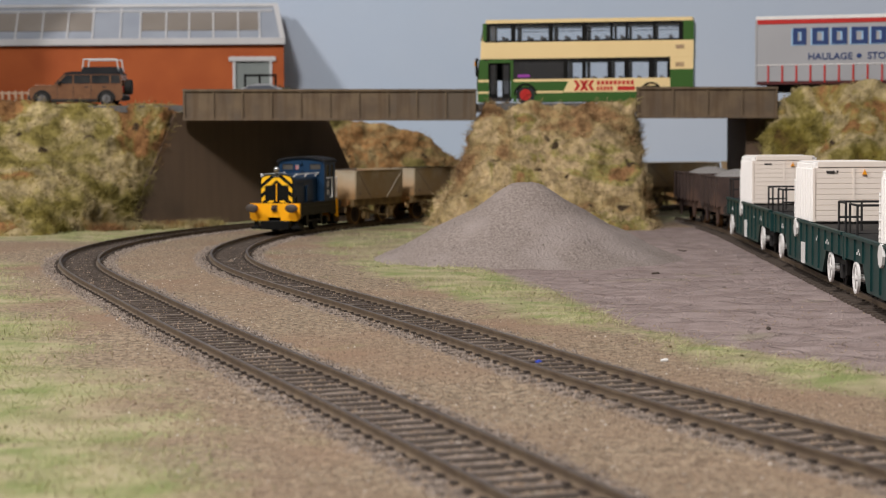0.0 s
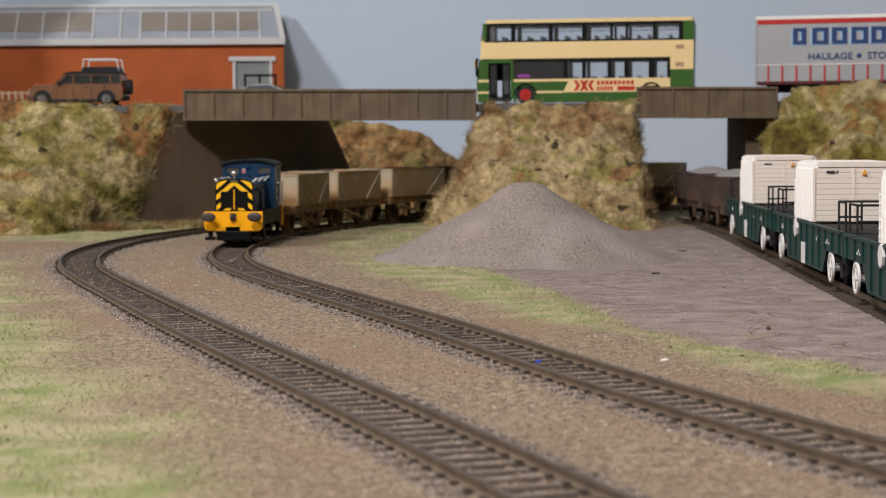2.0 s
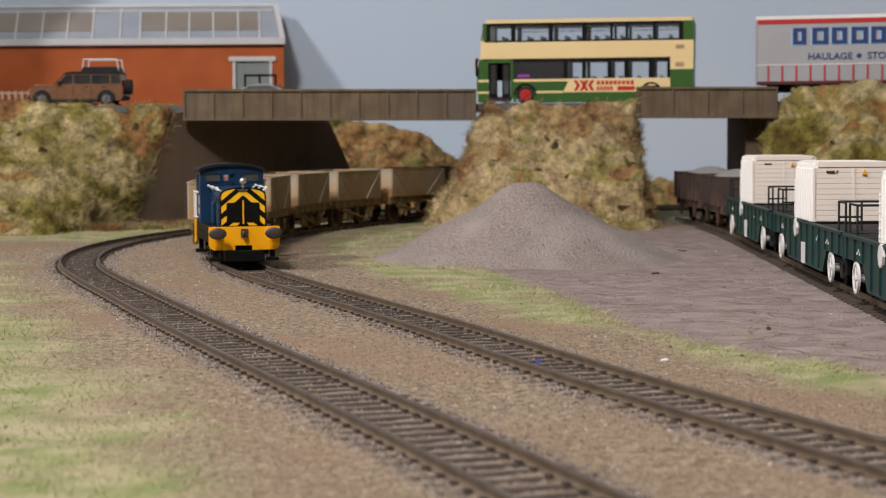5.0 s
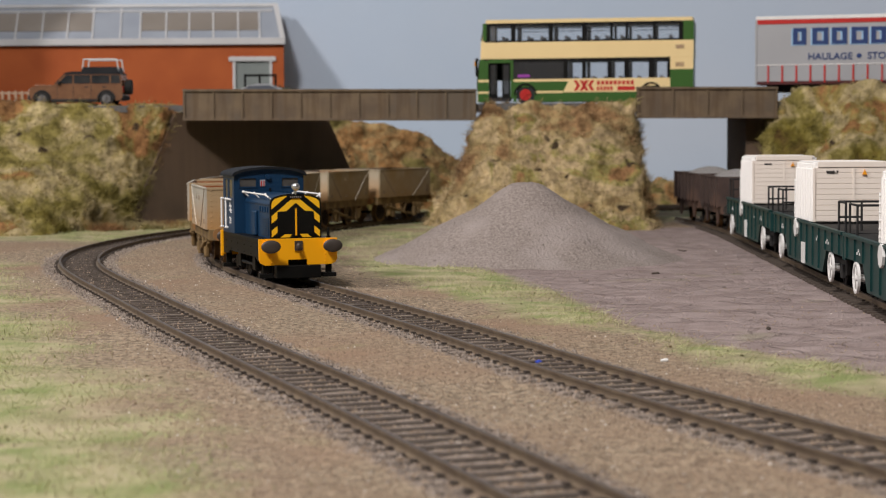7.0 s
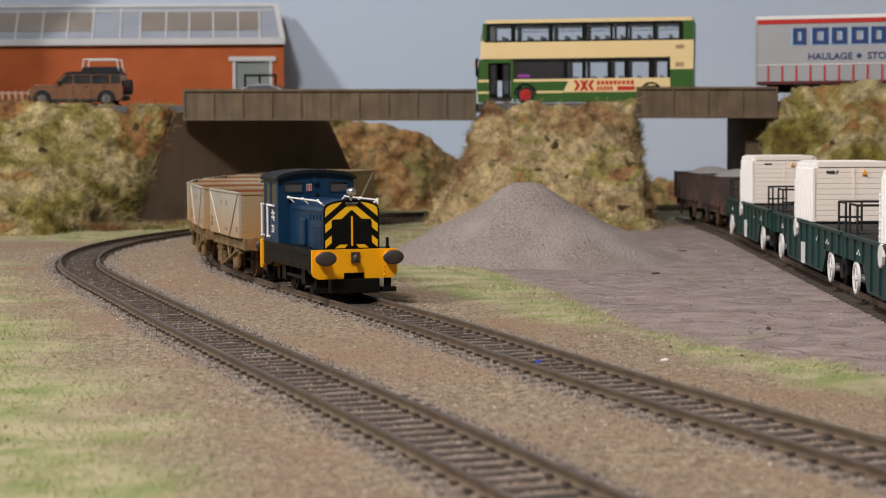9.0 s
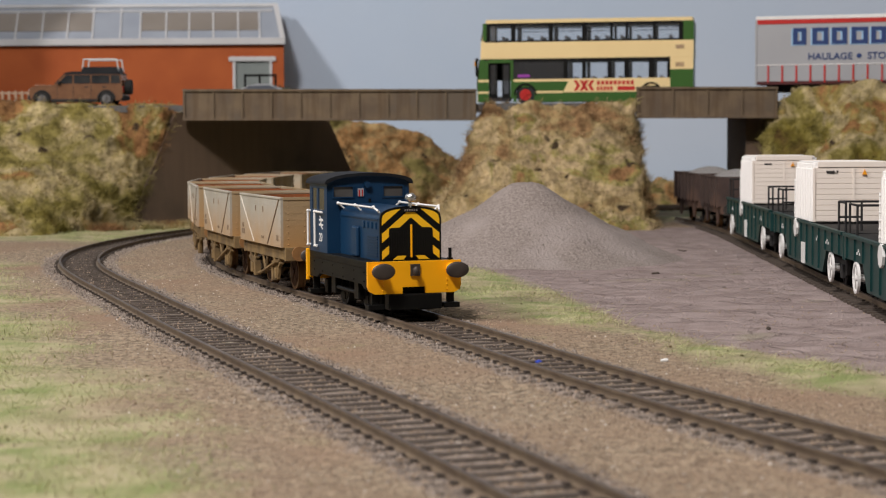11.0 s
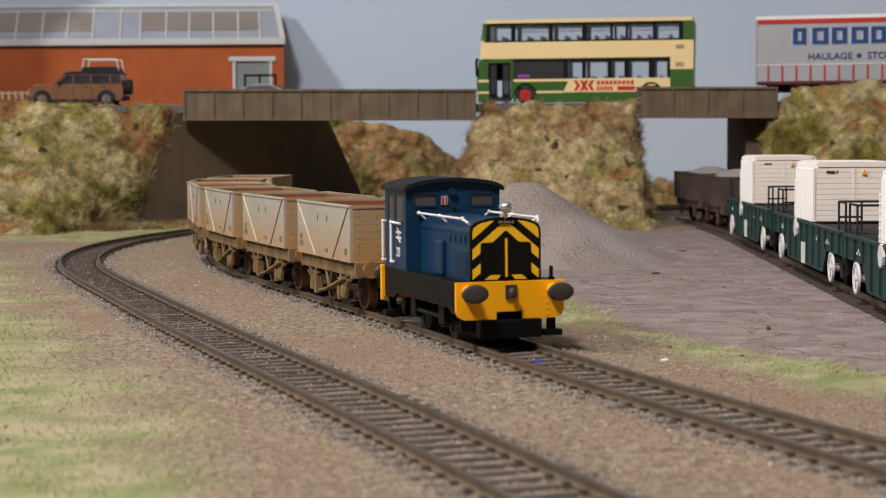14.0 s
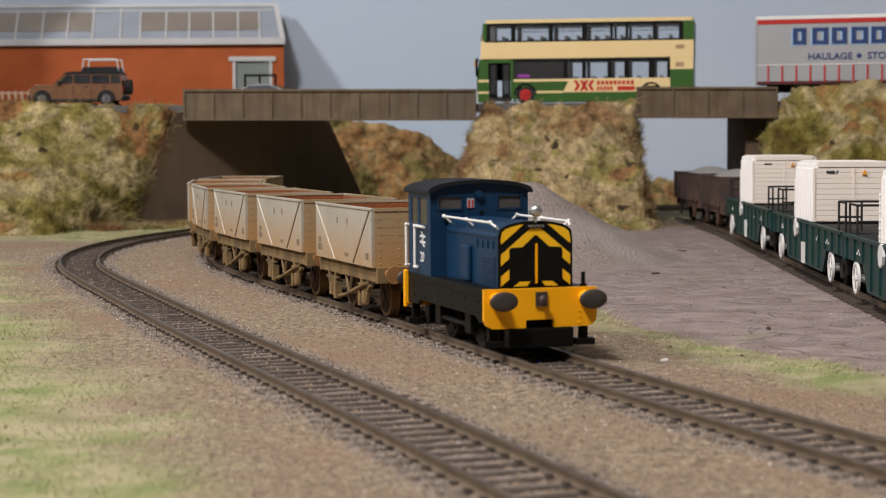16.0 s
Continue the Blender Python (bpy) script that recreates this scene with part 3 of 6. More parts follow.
# ---- backdrop, room ----
bm = B()
box(bm, -900, 900, 1600, 1612, -40, 420)
tagged(finish("backdrop", bm, SKY), "hand-painted pale blue sky backdrop board", "backdrop", kind="structure")
# added out of view: blocks side_panel so the warehouse's left end falls in shade
tagged(finish("unseen_shade_board", box(B(), -900, -404, 1434, 1446, -12, 420), SKY), "unseen board added to shade the warehouse's left end", "backdrop", kind="structure")
for nm, e in (("room_floor", (-2600, 2600, -2600, 2600, -1010, -1000)), ("ceiling", (-2600, 2600, -2600, 2600, 1700, 1710)), ("wall_north", (-2600, 2600, 2600, 2620, -1000, 1700)),
              ("wall_south", (-2600, 2600, -2620, -2600, -1000, 1700)), ("wall_east", (2600, 2620, -2600, 2600, -1000, 1700)), ("wall_west", (-2620, -2600, -2600, 2600, -1000, 1700))):
    tagged(finish(nm, box(B(), *e), ROOM_WALL), "plain pale wall, floor or ceiling of the room", "room", kind="structure")


# ---- track ----
def offset_line(line, off, s0=0, s1=9999):
    s, p, h = line
    k = (s >= s0) & (s <= s1)
    return p[k] + off * np.stack([-np.cos(h[k]), -np.sin(h[k])], 1)


def rail_mesh(line, off, parent):
    c = offset_line(line, off)
    t = np.gradient(c, axis=0)
    t /= np.linalg.norm(t, axis=1)[:, None]
    nrm = np.stack([-t[:, 1], t[:, 0]], 1)
    prof = [(-1.1, -2.3), (-1.1, -1.9), (-0.3, -1.6), (-0.3, -0.8), (-0.5, -0.6), (-0.5, 0.0), (0.5, 0.0), (0.5, -0.6), (0.3, -0.8), (0.3, -1.6), (1.1, -1.9), (1.1, -2.3)]
    v = np.concatenate([np.c_[c + nrm * a, np.full(len(c), z)] for a, z in prof], 0)
    n, k = len(c), len(prof)
    f = []
    for j in range(k - 1):
        a = np.arange(n - 1) + j * n
        f.append(np.stack([a, a + 1, a + 1 + n, a + n], 1))
    ob = from_np("rail", v, np.concatenate(f), RAIL, parent, smooth=False)
    ob.data.materials.append(RAIL_TOP)
    mi = np.zeros(len(ob.data.polygons), np.int32)
    mi[5 * (n - 1):6 * (n - 1)] = 1
    ob.data.polygons.foreach_set("material_index", mi)
    return ob


def track(name, line, label, sleepers=300, start=0.0, stop=9999.0):
    t = empty(name, label, "railway track", "running lines", "structure")
    for off in (8.5, -8.5):
        rail_mesh(line, off, t)
    bm = B()
    box(bm, -15.5, 15.5, -1.75, 1.75, -3.9, -1.98, 0.25)
    for sx in (-8.5, 8.5):
        for dx in (-1.75, 1.75):
            box(bm, sx + dx - 0.6, sx + dx + 0.6, -0.8, 0.8, -2.2, -1.45)
    proto = finish("sleeper", bm, SLEEPER, t)
    rng = random.Random(3)
    s = max(start, 6.0)
    first = True
    made = 0
    while s < min(line[0][-1] - 6, stop) and made < sleepers:
        p = on_line(line, s)
        h = math.degrees(np.interp(s, line[0], line[2]))
        m = pose(p[0] * MM, p[1] * MM, rng.uniform(-0.1, 0.05) * MM, 0, 0, h + rng.uniform(-1.2, 1.2))
        if first:
            proto.matrix_basis, first = m, False
        else:
            ob = new("sleeper", proto.data)
            ob.parent = t
            ob.matrix_basis = m
        s += 7.2
        made += 1
    return t


track("inner_line", INNER, "weathered curved model railway track on sandy ballast", start=40)
track("outer_line", OUTER, "weathered curved model railway track on sandy ballast")
track("siding_line", SIDING, "grimy straight siding track in the yard", 120)


# ballast stones between and beside the sleepers: loose, too many to count
def ballast(name, line, count, seed, s1):
    rng = np.random.default_rng(seed)
    s = rng.uniform(10, s1, count)
    off = np.where(rng.uniform(0, 1, count) < 0.42, rng.choice([-1, 1], count) * rng.normal(13.6, 1.6, count), rng.uniform(-6.5, 6.5, count))
    px = np.interp(s, line[0], line[1][:, 0])
    py = np.interp(s, line[0], line[1][:, 1])
    h = np.interp(s, line[0], line[2])
    x, y = px - np.cos(h) * off, py - np.sin(h) * off
    r = rng.uniform(0.35, 0.85, count)
    tet = np.array([(1, 0, -0.5), (-0.5, 0.87, -0.5), (-0.5, -0.87, -0.5), (0, 0, 0.9), (0.6, 0.5, 0.3)])
    fac = np.array([(0, 1, 4), (1, 3, 4), (3, 0, 4), (1, 2, 3), (2, 0, 3), (0, 2, 1)])
    ang = rng.uniform(0, 6.28, count)
    c, sn = np.cos(ang), np.sin(ang)
    v = np.stack([x[:, None] + r[:, None] * (tet[None, :, 0] * c[:, None] - tet[None, :, 1] * sn[:, None]),
                  y[:, None] + r[:, None] * (tet[None, :, 0] * sn[:, None] + tet[None, :, 1] * c[:, None]),
                  np.where(np.abs(off) < 9, -2.72, -2.05)[:, None] + r[:, None] * tet[None, :, 2]], 2).reshape(-1, 3)
    f = (fac[None] + 5 * np.arange(count)[:, None, None]).reshape(-1, 3)
    tagged(from_np(name, v, f, STONE, smooth=False), "loose grey-brown ballast stones along the track", "ballast", kind="stuff")


ballast("inner_ballast", INNER, 9500, 11, 900)
ballast("outer_ballast", OUTER, 11000, 12, 950)


def scatter_grit():
    """Coarse sand grains strewn over the earth, some nearly white."""
    rng = np.random.default_rng(31)
    n = 60000
    y = 260 + 700 * rng.uniform(0, 1, n) ** 1.5
    x = rng.uniform(-0.245, 0.245, n) * y
    yard, grass = ground_masks(x, y)
    keep = rng.uniform(0, 1, n) > np.maximum(np.clip(grass * 1.5, 0, 0.97), yard * 0.93)
    x, y = x[keep], y[keep]
    n = len(x)
    z = ground_height(x, y)
    r = rng.uniform(0.2, 0.6, n)
    tet = np.array([(1, 0, -0.4), (-0.5, 0.87, -0.4), (-0.5, -0.87, -0.4), (0, 0, 0.8)])
    fac = np.array([(0, 1, 3), (1, 2, 3), (2, 0, 3)])
    v = np.stack([x[:, None] + r[:, None] * tet[None, :, 0], y[:, None] + r[:, None] * tet[None, :, 1], z[:, None] + r[:, None] * tet[None, :, 2]], 2).reshape(-1, 3)
    f = (fac[None] + 4 * np.arange(n)[:, None, None]).reshape(-1, 3)
    ob = from_np("sand_grit", v, f, mat("sand_grain", (0.48, 0.37, 0.27), (0.20, 0.15, 0.11), 500, 0.9, 0, 0, 1, (0.75, 0.69, 0.62), 420, 0.65, 0.3, 0.02), smooth=False)
    tagged(ob, "coarse sand grains strewn over the ground", "sand", kind="stuff")


scatter_grit()


def scatter_crumbs():
    """Dark foam crumbs and dead leaf bits strewn over the grass and the bank foot."""
    rng = np.random.default_rng(57)
    n = 9000
    y = 300 + 780 * rng.uniform(0, 1, n) ** 1.1
    x = rng.uniform(-0.26, 0.2, n) * y
    yard, grass = ground_masks(x, y)
    keep = (rng.uniform(0, 1, n) < 0.015 + 0.35 * grass * np.clip(0.4 + 2.5 * fnoise(x, y, 0.02, 21), 0, 1)) & (yard < 0.4) & (track_dist(x, y) > 19)
    x, y = x[keep], y[keep]
    n = len(x)
    z = ground_height(x, y)
    r = rng.uniform(0.2, 0.5, n) * np.where(rng.uniform(0, 1, n) < 0.1, 1.5, 0.9)
    tet = np.array([(1, 0, -0.4), (-0.5, 0.87, -0.4), (-0.5, -0.87, -0.4), (0, 0, 0.9), (-0.7, 0.3, 0.5)])
    fac = np.array([(0, 1, 3), (1, 2, 4), (2, 0, 3), (1, 4, 3), (2, 3, 4)])
    a = rng.uniform(0, 6.28, n)
    c, sn = np.cos(a)[:, None] * r[:, None], np.sin(a)[:, None] * r[:, None]
    v = np.stack([x[:, None] + tet[None, :, 0] * c - tet[None, :, 1] * sn, y[:, None] + tet[None, :, 0] * sn + tet[None, :, 1] * c, z[:, None] + 0.2 + 0.5 * r[:, None] * tet[None, :, 2]], 2).reshape(-1, 3)
    f = (fac[None] + 5 * np.arange(n)[:, None, None]).reshape(-1, 3)
    ob = from_np("foam_crumbs", v, f, mat("foam_crumb", (0.05, 0.045, 0.02), (0.14, 0.09, 0.045), 70, 0.95, 0, 0, 1, (0.30, 0.29, 0.12), 55, 0.56, 0.2, 0.04), smooth=False)
    tagged(ob, "dark and olive crumbs strewn over the grass", "scatter", kind="stuff")


scatter_crumbs()


# ---- road bridge ----
def girder(x0, x1, zl, zr, label):
    t = empty("bridge_girder", label, "bridge girder", "road bridge girders")
    ln = x1 - x0
    t.matrix_basis = pose((x0 + x1) / 2 * MM, 1185 * MM, (zl + zr) / 2 * MM, 0, math.degrees(math.atan2(zl - zr, ln)), 0)
    h = ln / 2
    part("web", box(B(), -h, h, 1.2, 3.4, 0, 19.4), GIRDER, t)
    part("top_flange", box(B(), -h, h, 0, 5.0, 18.2, 19.8, 0.2), GIRDER, t)
    part("bottom_flange", box(B(), -h, h, -0.6, 5.0, -0.4, 1.2, 0.2), GIRDER, t)
    n = int(ln / 18.5)
    me = None
    for i in range(n + 1):
        x = -h + 1 + (ln - 2) * i / n
        if me is None:
            ob = part("stiffener", box(B(), -0.45, 0.45, 0.2, 1.25, 1.2, 18.2), GIRDER, t)
            me = ob.data
            ob.location.x = x * MM
        else:
            shared("stiffener", me, t, x)
    return t


girder(-167.0, 22.0, 65.9, 64.9, "weathered brown plate girder with upright stiffeners")
girder(125.2, 216.2, 65.7, 65.2, "short weathered brown plate girder with upright stiffeners")
tagged(finish("road", box(B(), -620, 620, 1190, 1288, ROAD - 5, ROAD - 0.6), ASPHALT), "grey model road across the bridge", "road", kind="structure")
bm = B()
v = [bm.verts.new(p) for p in ((-172, 1187, -4), (-52, 1340, -4), (-62, 1346, -4), (-184, 1196, -4), (-172, 1187, ROAD - 5.5), (-82, 1302, ROAD - 5.5), (-92, 1310, ROAD - 5.5), (-184, 1196, ROAD - 5.5))]
for q in ((3, 2, 1, 0), (4, 5, 6, 7), (0, 1, 5, 4), (1, 2, 6, 5), (2, 3, 7, 6), (3, 0, 4, 7)):
    bm.faces.new([v[i] for i in q])
tagged(finish("abutment_left", bm, CONCRETE), "dark stained concrete bridge abutment", "abutment", kind="structure")
bm = B()
v = [bm.verts.new(p) for p in ((-196, 1157, -4), (-172, 1187, -4), (-172, 1187, 70), (-196, 1157, 3), (-205, 1163, -4), (-182, 1193, -4), (-182, 1193, 70), (-205, 1163, 3))]
for q in ((0, 1, 2, 3), (7, 6, 5, 4), (3, 2, 6, 7), (0, 3, 7, 4), (1, 5, 6, 2), (0, 4, 5, 1)):
    bm.faces.new([v[i] for i in q])
tagged(finish("wing_wall", bm, CONCRETE), "dark concrete wing wall sloping down from the bridge", "wing wall", kind="structure")


def wall_grass():
    """Grass that has crept over the wing wall's sloping edge and along its foot."""
    rng = np.random.default_rng(71)
    t = rng.uniform(0, 1, 5200)[:, None]
    edge = np.array([-199, 1160, 3.0]) * (1 - t) + np.array([-177, 1189, 71.0]) * t + rng.normal(0, 1, (5200, 3)) * np.array([2.6, 1.6, 2.0])
    fibres("wall_edge_grass", edge, np.tile([0.4, -0.5, 0.1], (len(edge), 1)), 2.0, 6.0, 0.2, TURF_FIBRE, "ragged grass hanging over the wing wall edge", 0.7, 72)
    t = rng.uniform(0, 1, 7000)[:, None] ** 1.3
    foot = np.array([-212, 1128, 0.0]) * (1 - t) + np.array([-146, 1178, 0.0]) * t + rng.normal(0, 1, (7000, 3)) * np.array([3.0, 7.0, 0.0])
    foot[:, 2] = ground_height(foot[:, 0], foot[:, 1])
    fibres("wall_foot_grass", foot, np.tile([0.0, -0.2, 0.8], (len(foot), 1)), 2.0, 7.0, 0.22, TURF_FIBRE, "tufted grass along the foot of the wing wall", 0.6, 73)


wall_grass()
tagged(finish("abutment_right", box(B(), 199, 215, 1206, 1286, -4, ROAD - 5.5), CONCRETE), "dark concrete bridge abutment", "abutment", kind="structure")
tagged(finish("pier_core", box(B(), 62, 118, 1205, 1286, -4, ROAD - 5.5), CONCRETE), "concrete core under the grassy mound", "pier", kind="structure")


# ---- gravel heap ----
def heap():
    n, r = 56, 84
    v, f = [], []
    for j in range(40):
        t = j / 39
        for i in range(n):
            a = 2 * math.pi * i / n
            rr = t * (78 + 6 * noise.noise((math.cos(a) * 1.3, math.sin(a) * 1.3, 2)))
            z = 40.5 * (1 - t) ** 1.2 if t > 0.10 else 40.5 * (0.9 ** 1.2) + 1.6 * (1 - (t / 0.10) ** 2)
            p = (rr * math.cos(a), rr * math.sin(a), z)
            k = noise.noise((p[0] * 0.06, p[1] * 0.06, 5)) * 1.6 + noise.noise((p[0] * 0.5, p[1] * 0.5, 1)) * 0.5
            v.append((p[0], p[1], z + k * min(1, 3 * (1 - t) + 0.15)))
    for j in range(39):
        for i in range(n):
            f.append((j * n + i, j * n + (i + 1) % n, (j + 1) * n + (i + 1) % n, (j + 1) * n + i))
    ob = from_np("gravel_hill", np.array(v)[:, :], f, GRAVEL)
    ob.matrix_basis = pose(39 * MM, 862 * MM, -4.3 * MM)
    tagged(ob, "conical heap of grey-brown gravel on the yard", "gravel heap")
    rng = np.random.default_rng(9)
    m = 1600
    a, t = rng.uniform(0, 2 * math.pi, m), np.sqrt(rng.uniform(0.002, 1.08, m))
    x, y = 39 + 78 * t * np.cos(a), 862 + 78 * t * np.sin(a)
    z = -4.3 + np.clip(40.5 * np.clip(1 - t, 0, 1) ** 1.2, 0, 36.5)
    r = rng.uniform(0.18, 0.42, m)
    tet = np.array([(1, 0, -0.4), (-0.5, 0.87, -0.4), (-0.5, -0.87, -0.4), (0, 0, 0.8)])
    fac = np.array([(0, 1, 3), (1, 2, 3), (2, 0, 3)])
    vv = np.stack([x[:, None] + r[:, None] * tet[None, :, 0], y[:, None] + r[:, None] * tet[None, :, 1], z[:, None] + 0.1 + r[:, None] * tet[None, :, 2]], 2).reshape(-1, 3)
    ff = (fac[None] + 4 * np.arange(m)[:, None, None]).reshape(-1, 3)
    tagged(from_np("heap_gravel", vv, ff, GRAVEL, smooth=False), "loose gravel grains on the heap", "gravel", kind="stuff")


heap()


# ---- wheelset: two spoked or disc wheels on an axle ----
def wheelset(name, r, gauge, parent, x, tyre, disc, spokes=0):
    w = part(name, rod(B(), (0, -gauge, 0), (0, gauge, 0), 0.8), BLACK, parent)
    w.location = (x * MM, 0, r * MM)
    for sy in (-1, 1):
        bm = B()
        rod(bm, (0, sy * (gauge - 1.0), 0), (0, sy * (gauge + 1.1), 0), r, 28)
        rod(bm, (0, sy * (gauge - 1.5), 0), (0, sy * (gauge - 0.9), 0), r + 0.6, 28)
        wh = part("wheel", bm, tyre, w, smooth=True)
        bm = B()
        rod(bm, (0, sy * (gauge + 1.0), 0), (0, sy * (gauge + 1.25), 0), r * 0.80, 24)
        rod(bm, (0, sy * (gauge + 1.0), 0), (0, sy * (gauge + 1.9), 0), r * 0.25, 12)
        for k in range(4):
            a = k * math.pi / 2
            box(bm, -0.5, 0.5, sy * (gauge + 1.2) - 0.25, sy * (gauge + 1.2) + 0.25, r * 0.2, r * 0.75, 0, Matrix.Rotation(a, 4, "Y"))
        part("wheel_disc", bm, disc, wh, smooth=True)
    return w


# ---- shunting engine ----
def hood_outline(hw, z0, z1, top, r):
    """Half-rounded bonnet section, as (y, z)."""
    pts = [(-hw, z0), (hw, z0)]
    pts += [(hw, z1 - r)]
    n = 12
    for i in range(n + 1):
        a = math.pi * i / n
        pts.append((hw * math.cos(a) * (1 if 0 < i < n else 1), z1 + (top - z1) * math.sin(a) ** 0.7))
    pts += [(-hw, z1 - r)]
    out = []
    for p in pts:
        if not out or (abs(p[0] - out[-1][0]) > 1e-6 or abs(p[1] - out[-1][1]) > 1e-6):
            out.append(p)
    return out


def clip_poly(poly, inside, cut):
    out = []
    for i, p in enumerate(poly):
        q = poly[(i + 1) % len(poly)]
        a, b = inside(p), inside(q)
        if a >= 0:
            out.append(p)
        if (a >= 0) != (b >= 0):
            k = a / (a - b)
            out.append((p[0] + (q[0] - p[0]) * k, p[1] + (q[1] - p[1]) * k))
    return out


def build_engine():
    e = empty("shunting_engine", "blue diesel shunter with yellow and black striped nose on the track", "locomotive")
    # frame, skirts, deck
    bm = B()
    box(bm, -36, 32.5, -14.2, 14.2, 14.6, 16.8, 0.2)
    part("deck", bm, BLACK, e)
    for sy in (-1, 1):
        bm = B()
        prism(bm, [(-36, 8.2), (-27, 8.2), (-24, 9.6), (24, 9.6), (27, 8.2), (32.5, 8.2), (32.5, 14.6), (-36, 14.6)], "y", sy * 13.0, sy * 14.2)
        for x in (-30, -20, -8, 4, 16, 27):
            for z in (10.6, 13.4):
                ball(bm, (x, sy * 14.2, z), 0.28, 6)
        part("side_frame", bm, BLACK, e)
        bm = B()
        box(bm, -22, 22, sy * 6.2, sy * 7.0, 3.0, 14.6)
        for x in (-13, 13):
            box(bm, x - 2.4, x + 2.4, sy * 10.4, sy * 12.6, 4.0, 9.8, 0.3)
            rod(bm, (x - 6, sy * 11, 3.4), (x - 3, sy * 11, 9.5), 0.5)
            box(bm, x - 7.6, x - 6.0, sy * 7.6, sy * 10.4, 3.0, 8.5, 0.2)
        rod(bm, (-13, sy * 11.6, 6.0), (13, sy * 11.6, 6.0), 0.7)
        part("running_gear", bm, BLACK, e)
    part("underside", box(B(), -30, 30, -6, 6, 5.2, 14.6, 0.4), BLACK, e)
    # buffer beams with notch, buffers, hook
    for sx, xx in ((1, 33.0), (-1, -36.6)):
        hw = 15.07
        pts = [(-hw, 16.9), (-hw, 9.2), (-hw + 0.6, 7.8), (-hw + 2.2, 7.0), (-4.0, 7.0), (-4.0, 9.0), (3.4, 9.0), (3.4, 7.0), (hw - 2.2, 7.0), (hw - 0.6, 7.8), (hw, 9.2), (hw, 16.9)]
        bm = prism(B(), pts, "x", xx - 0.7, xx + 0.7)
        for yy in (-10.4, 10.4):
            for z in (8.0, 9.5, 11.0):
                ball(bm, (xx + sx * 0.7, yy * 1.0, z), 0.32, 6)
        beam = part("buffer_beam", bm, YELLOW, e, "bright yellow notched buffer beam")
        for yy in (-11.85, 11.85):
            bm = B()
            rod(bm, (xx + sx * 0.6, yy, 14.3), (xx + sx * 3.4, yy, 14.3), 1.9, 14)
            rod(bm, (xx + sx * 3.0, yy, 14.3), (xx + sx * 6.2, yy, 14.3), 1.2, 12)
            bu = part("buffer", bm, YELLOW if sx > 0 else BUFFER, beam, smooth=True)
            bm = B()
            ball(bm, (xx + sx * 6.4, yy, 14.3), 3.75, 20, (0.18, 1.0, 0.66))
            part("buffer_head", bm, BUFFER, e, "dark oval buffer head", smooth=True)
        bm = B()
        box(bm, xx + sx * 0.6, xx + sx * 1.4, -1.5, 1.5, 12.4, 16.0)
        rod(bm, (xx + sx * 1.2, -0.4, 14.3), (xx + sx * 3.0, -0.4, 14.3), 0.7)
        ball(bm, (xx + sx * 3.2, -0.4, 14.0), 1.5, 10, (0.6, 0.7, 1.0))
        part("coupling_hook", bm, BUFFER, e, smooth=True)
        bm = B()
        box(bm, xx - sx * 3.0, xx + sx * 1.4, -8.6, 8.6, 2.0, 6.9, 0.4)
        part("guard_plate", bm, BLACK, e)
        for yy in (-12.2, 12.2):
            bm = B()
            box(bm, xx - sx * 2.2, xx - sx * 1.0, yy - 1.1, yy + 1.1, 2.5, 8.4)
            box(bm, xx - sx * 3.4, xx + sx * 0.4, yy - 2.6, yy + 2.6, 2.2, 3.8, 0.2)
            part("step", bm, BLACK, e)
    bm = B()
    rod(bm, (31.6, 12.2, 16.9), (31.6, 12.2, 20.6), 0.55)
    box(bm, 30.9, 32.3, 11.5, 12.9, 16.9, 17.6)
    part("lamp_iron", bm, BLACK, e)
    # bonnet
    hw = 9.7
    sec = hood_outline(hw, 16.8, 29.6, 33.2, 1.0)
    part("bonnet", prism(B(), sec, "x", -14.4, 29.2), BLUE, e, "rail blue bonnet", True)
    for sy in (-1, 1):
        bm = B()
        box(bm, 2.5, 8.5, sy * 9.7, sy * 11.0, 17.0, 26.6, 0.5)
        part("bonnet_box", bm, BLUE, e)
        bm = B()
        for k in range(8):
            box(bm, 16, 27, sy * 9.65, sy * 10.0, 18.0 + k * 0.85, 18.45 + k * 0.85)
        for k in range(4):
            box(bm, 12 + k * 4.2, 13.2 + k * 4.2, sy * 9.65, sy * 10.1, 26.5, 28.6, 0.15)
        box(bm, -13, 27.5, sy * 9.65, sy * 9.95, 29.3, 29.7)
        part("louvre", bm, BLUE, e)
        bm = B()
        rod(bm, (-13.6, sy * 10.6, 33.3), (25.6, sy * 10.6, 33.2), 0.32)
        rod(bm, (25.6, sy * 10.6, 33.2), (28.4, sy * 9.9, 32.2), 0.32)
        for x in (-13.2, 6, 25.6):
            ball(bm, (x, sy * 10.6, 33.3), 0.58, 8)
            rod(bm, (x, sy * 10.6, 33.3), (x, sy * 8.4, 31.4), 0.3)
        part("handrail", bm, WHITE, e, "white bonnet handrail", True)
    # striped nose
    nose = hood_outline(hw + 0.25, 16.85, 29.8, 33.7, 1.0)
    fr = part("nose_plate", prism(B(), nose, "x", 29.2, 29.9), BLACK, e, "nose with black and yellow warning chevrons")
    grille = [(-7.1, 17.9), (7.1, 17.9), (7.1, 26.2), (6.4, 27.0), (3.6, 27.1), (0.3, 30.0), (-0.3, 30.0), (-3.6, 27.1), (-6.4, 27.0), (-7.1, 26.2)]
    inset = hood_outline(hw - 0.4, 17.1, 29.5, 33.0, 1.0)
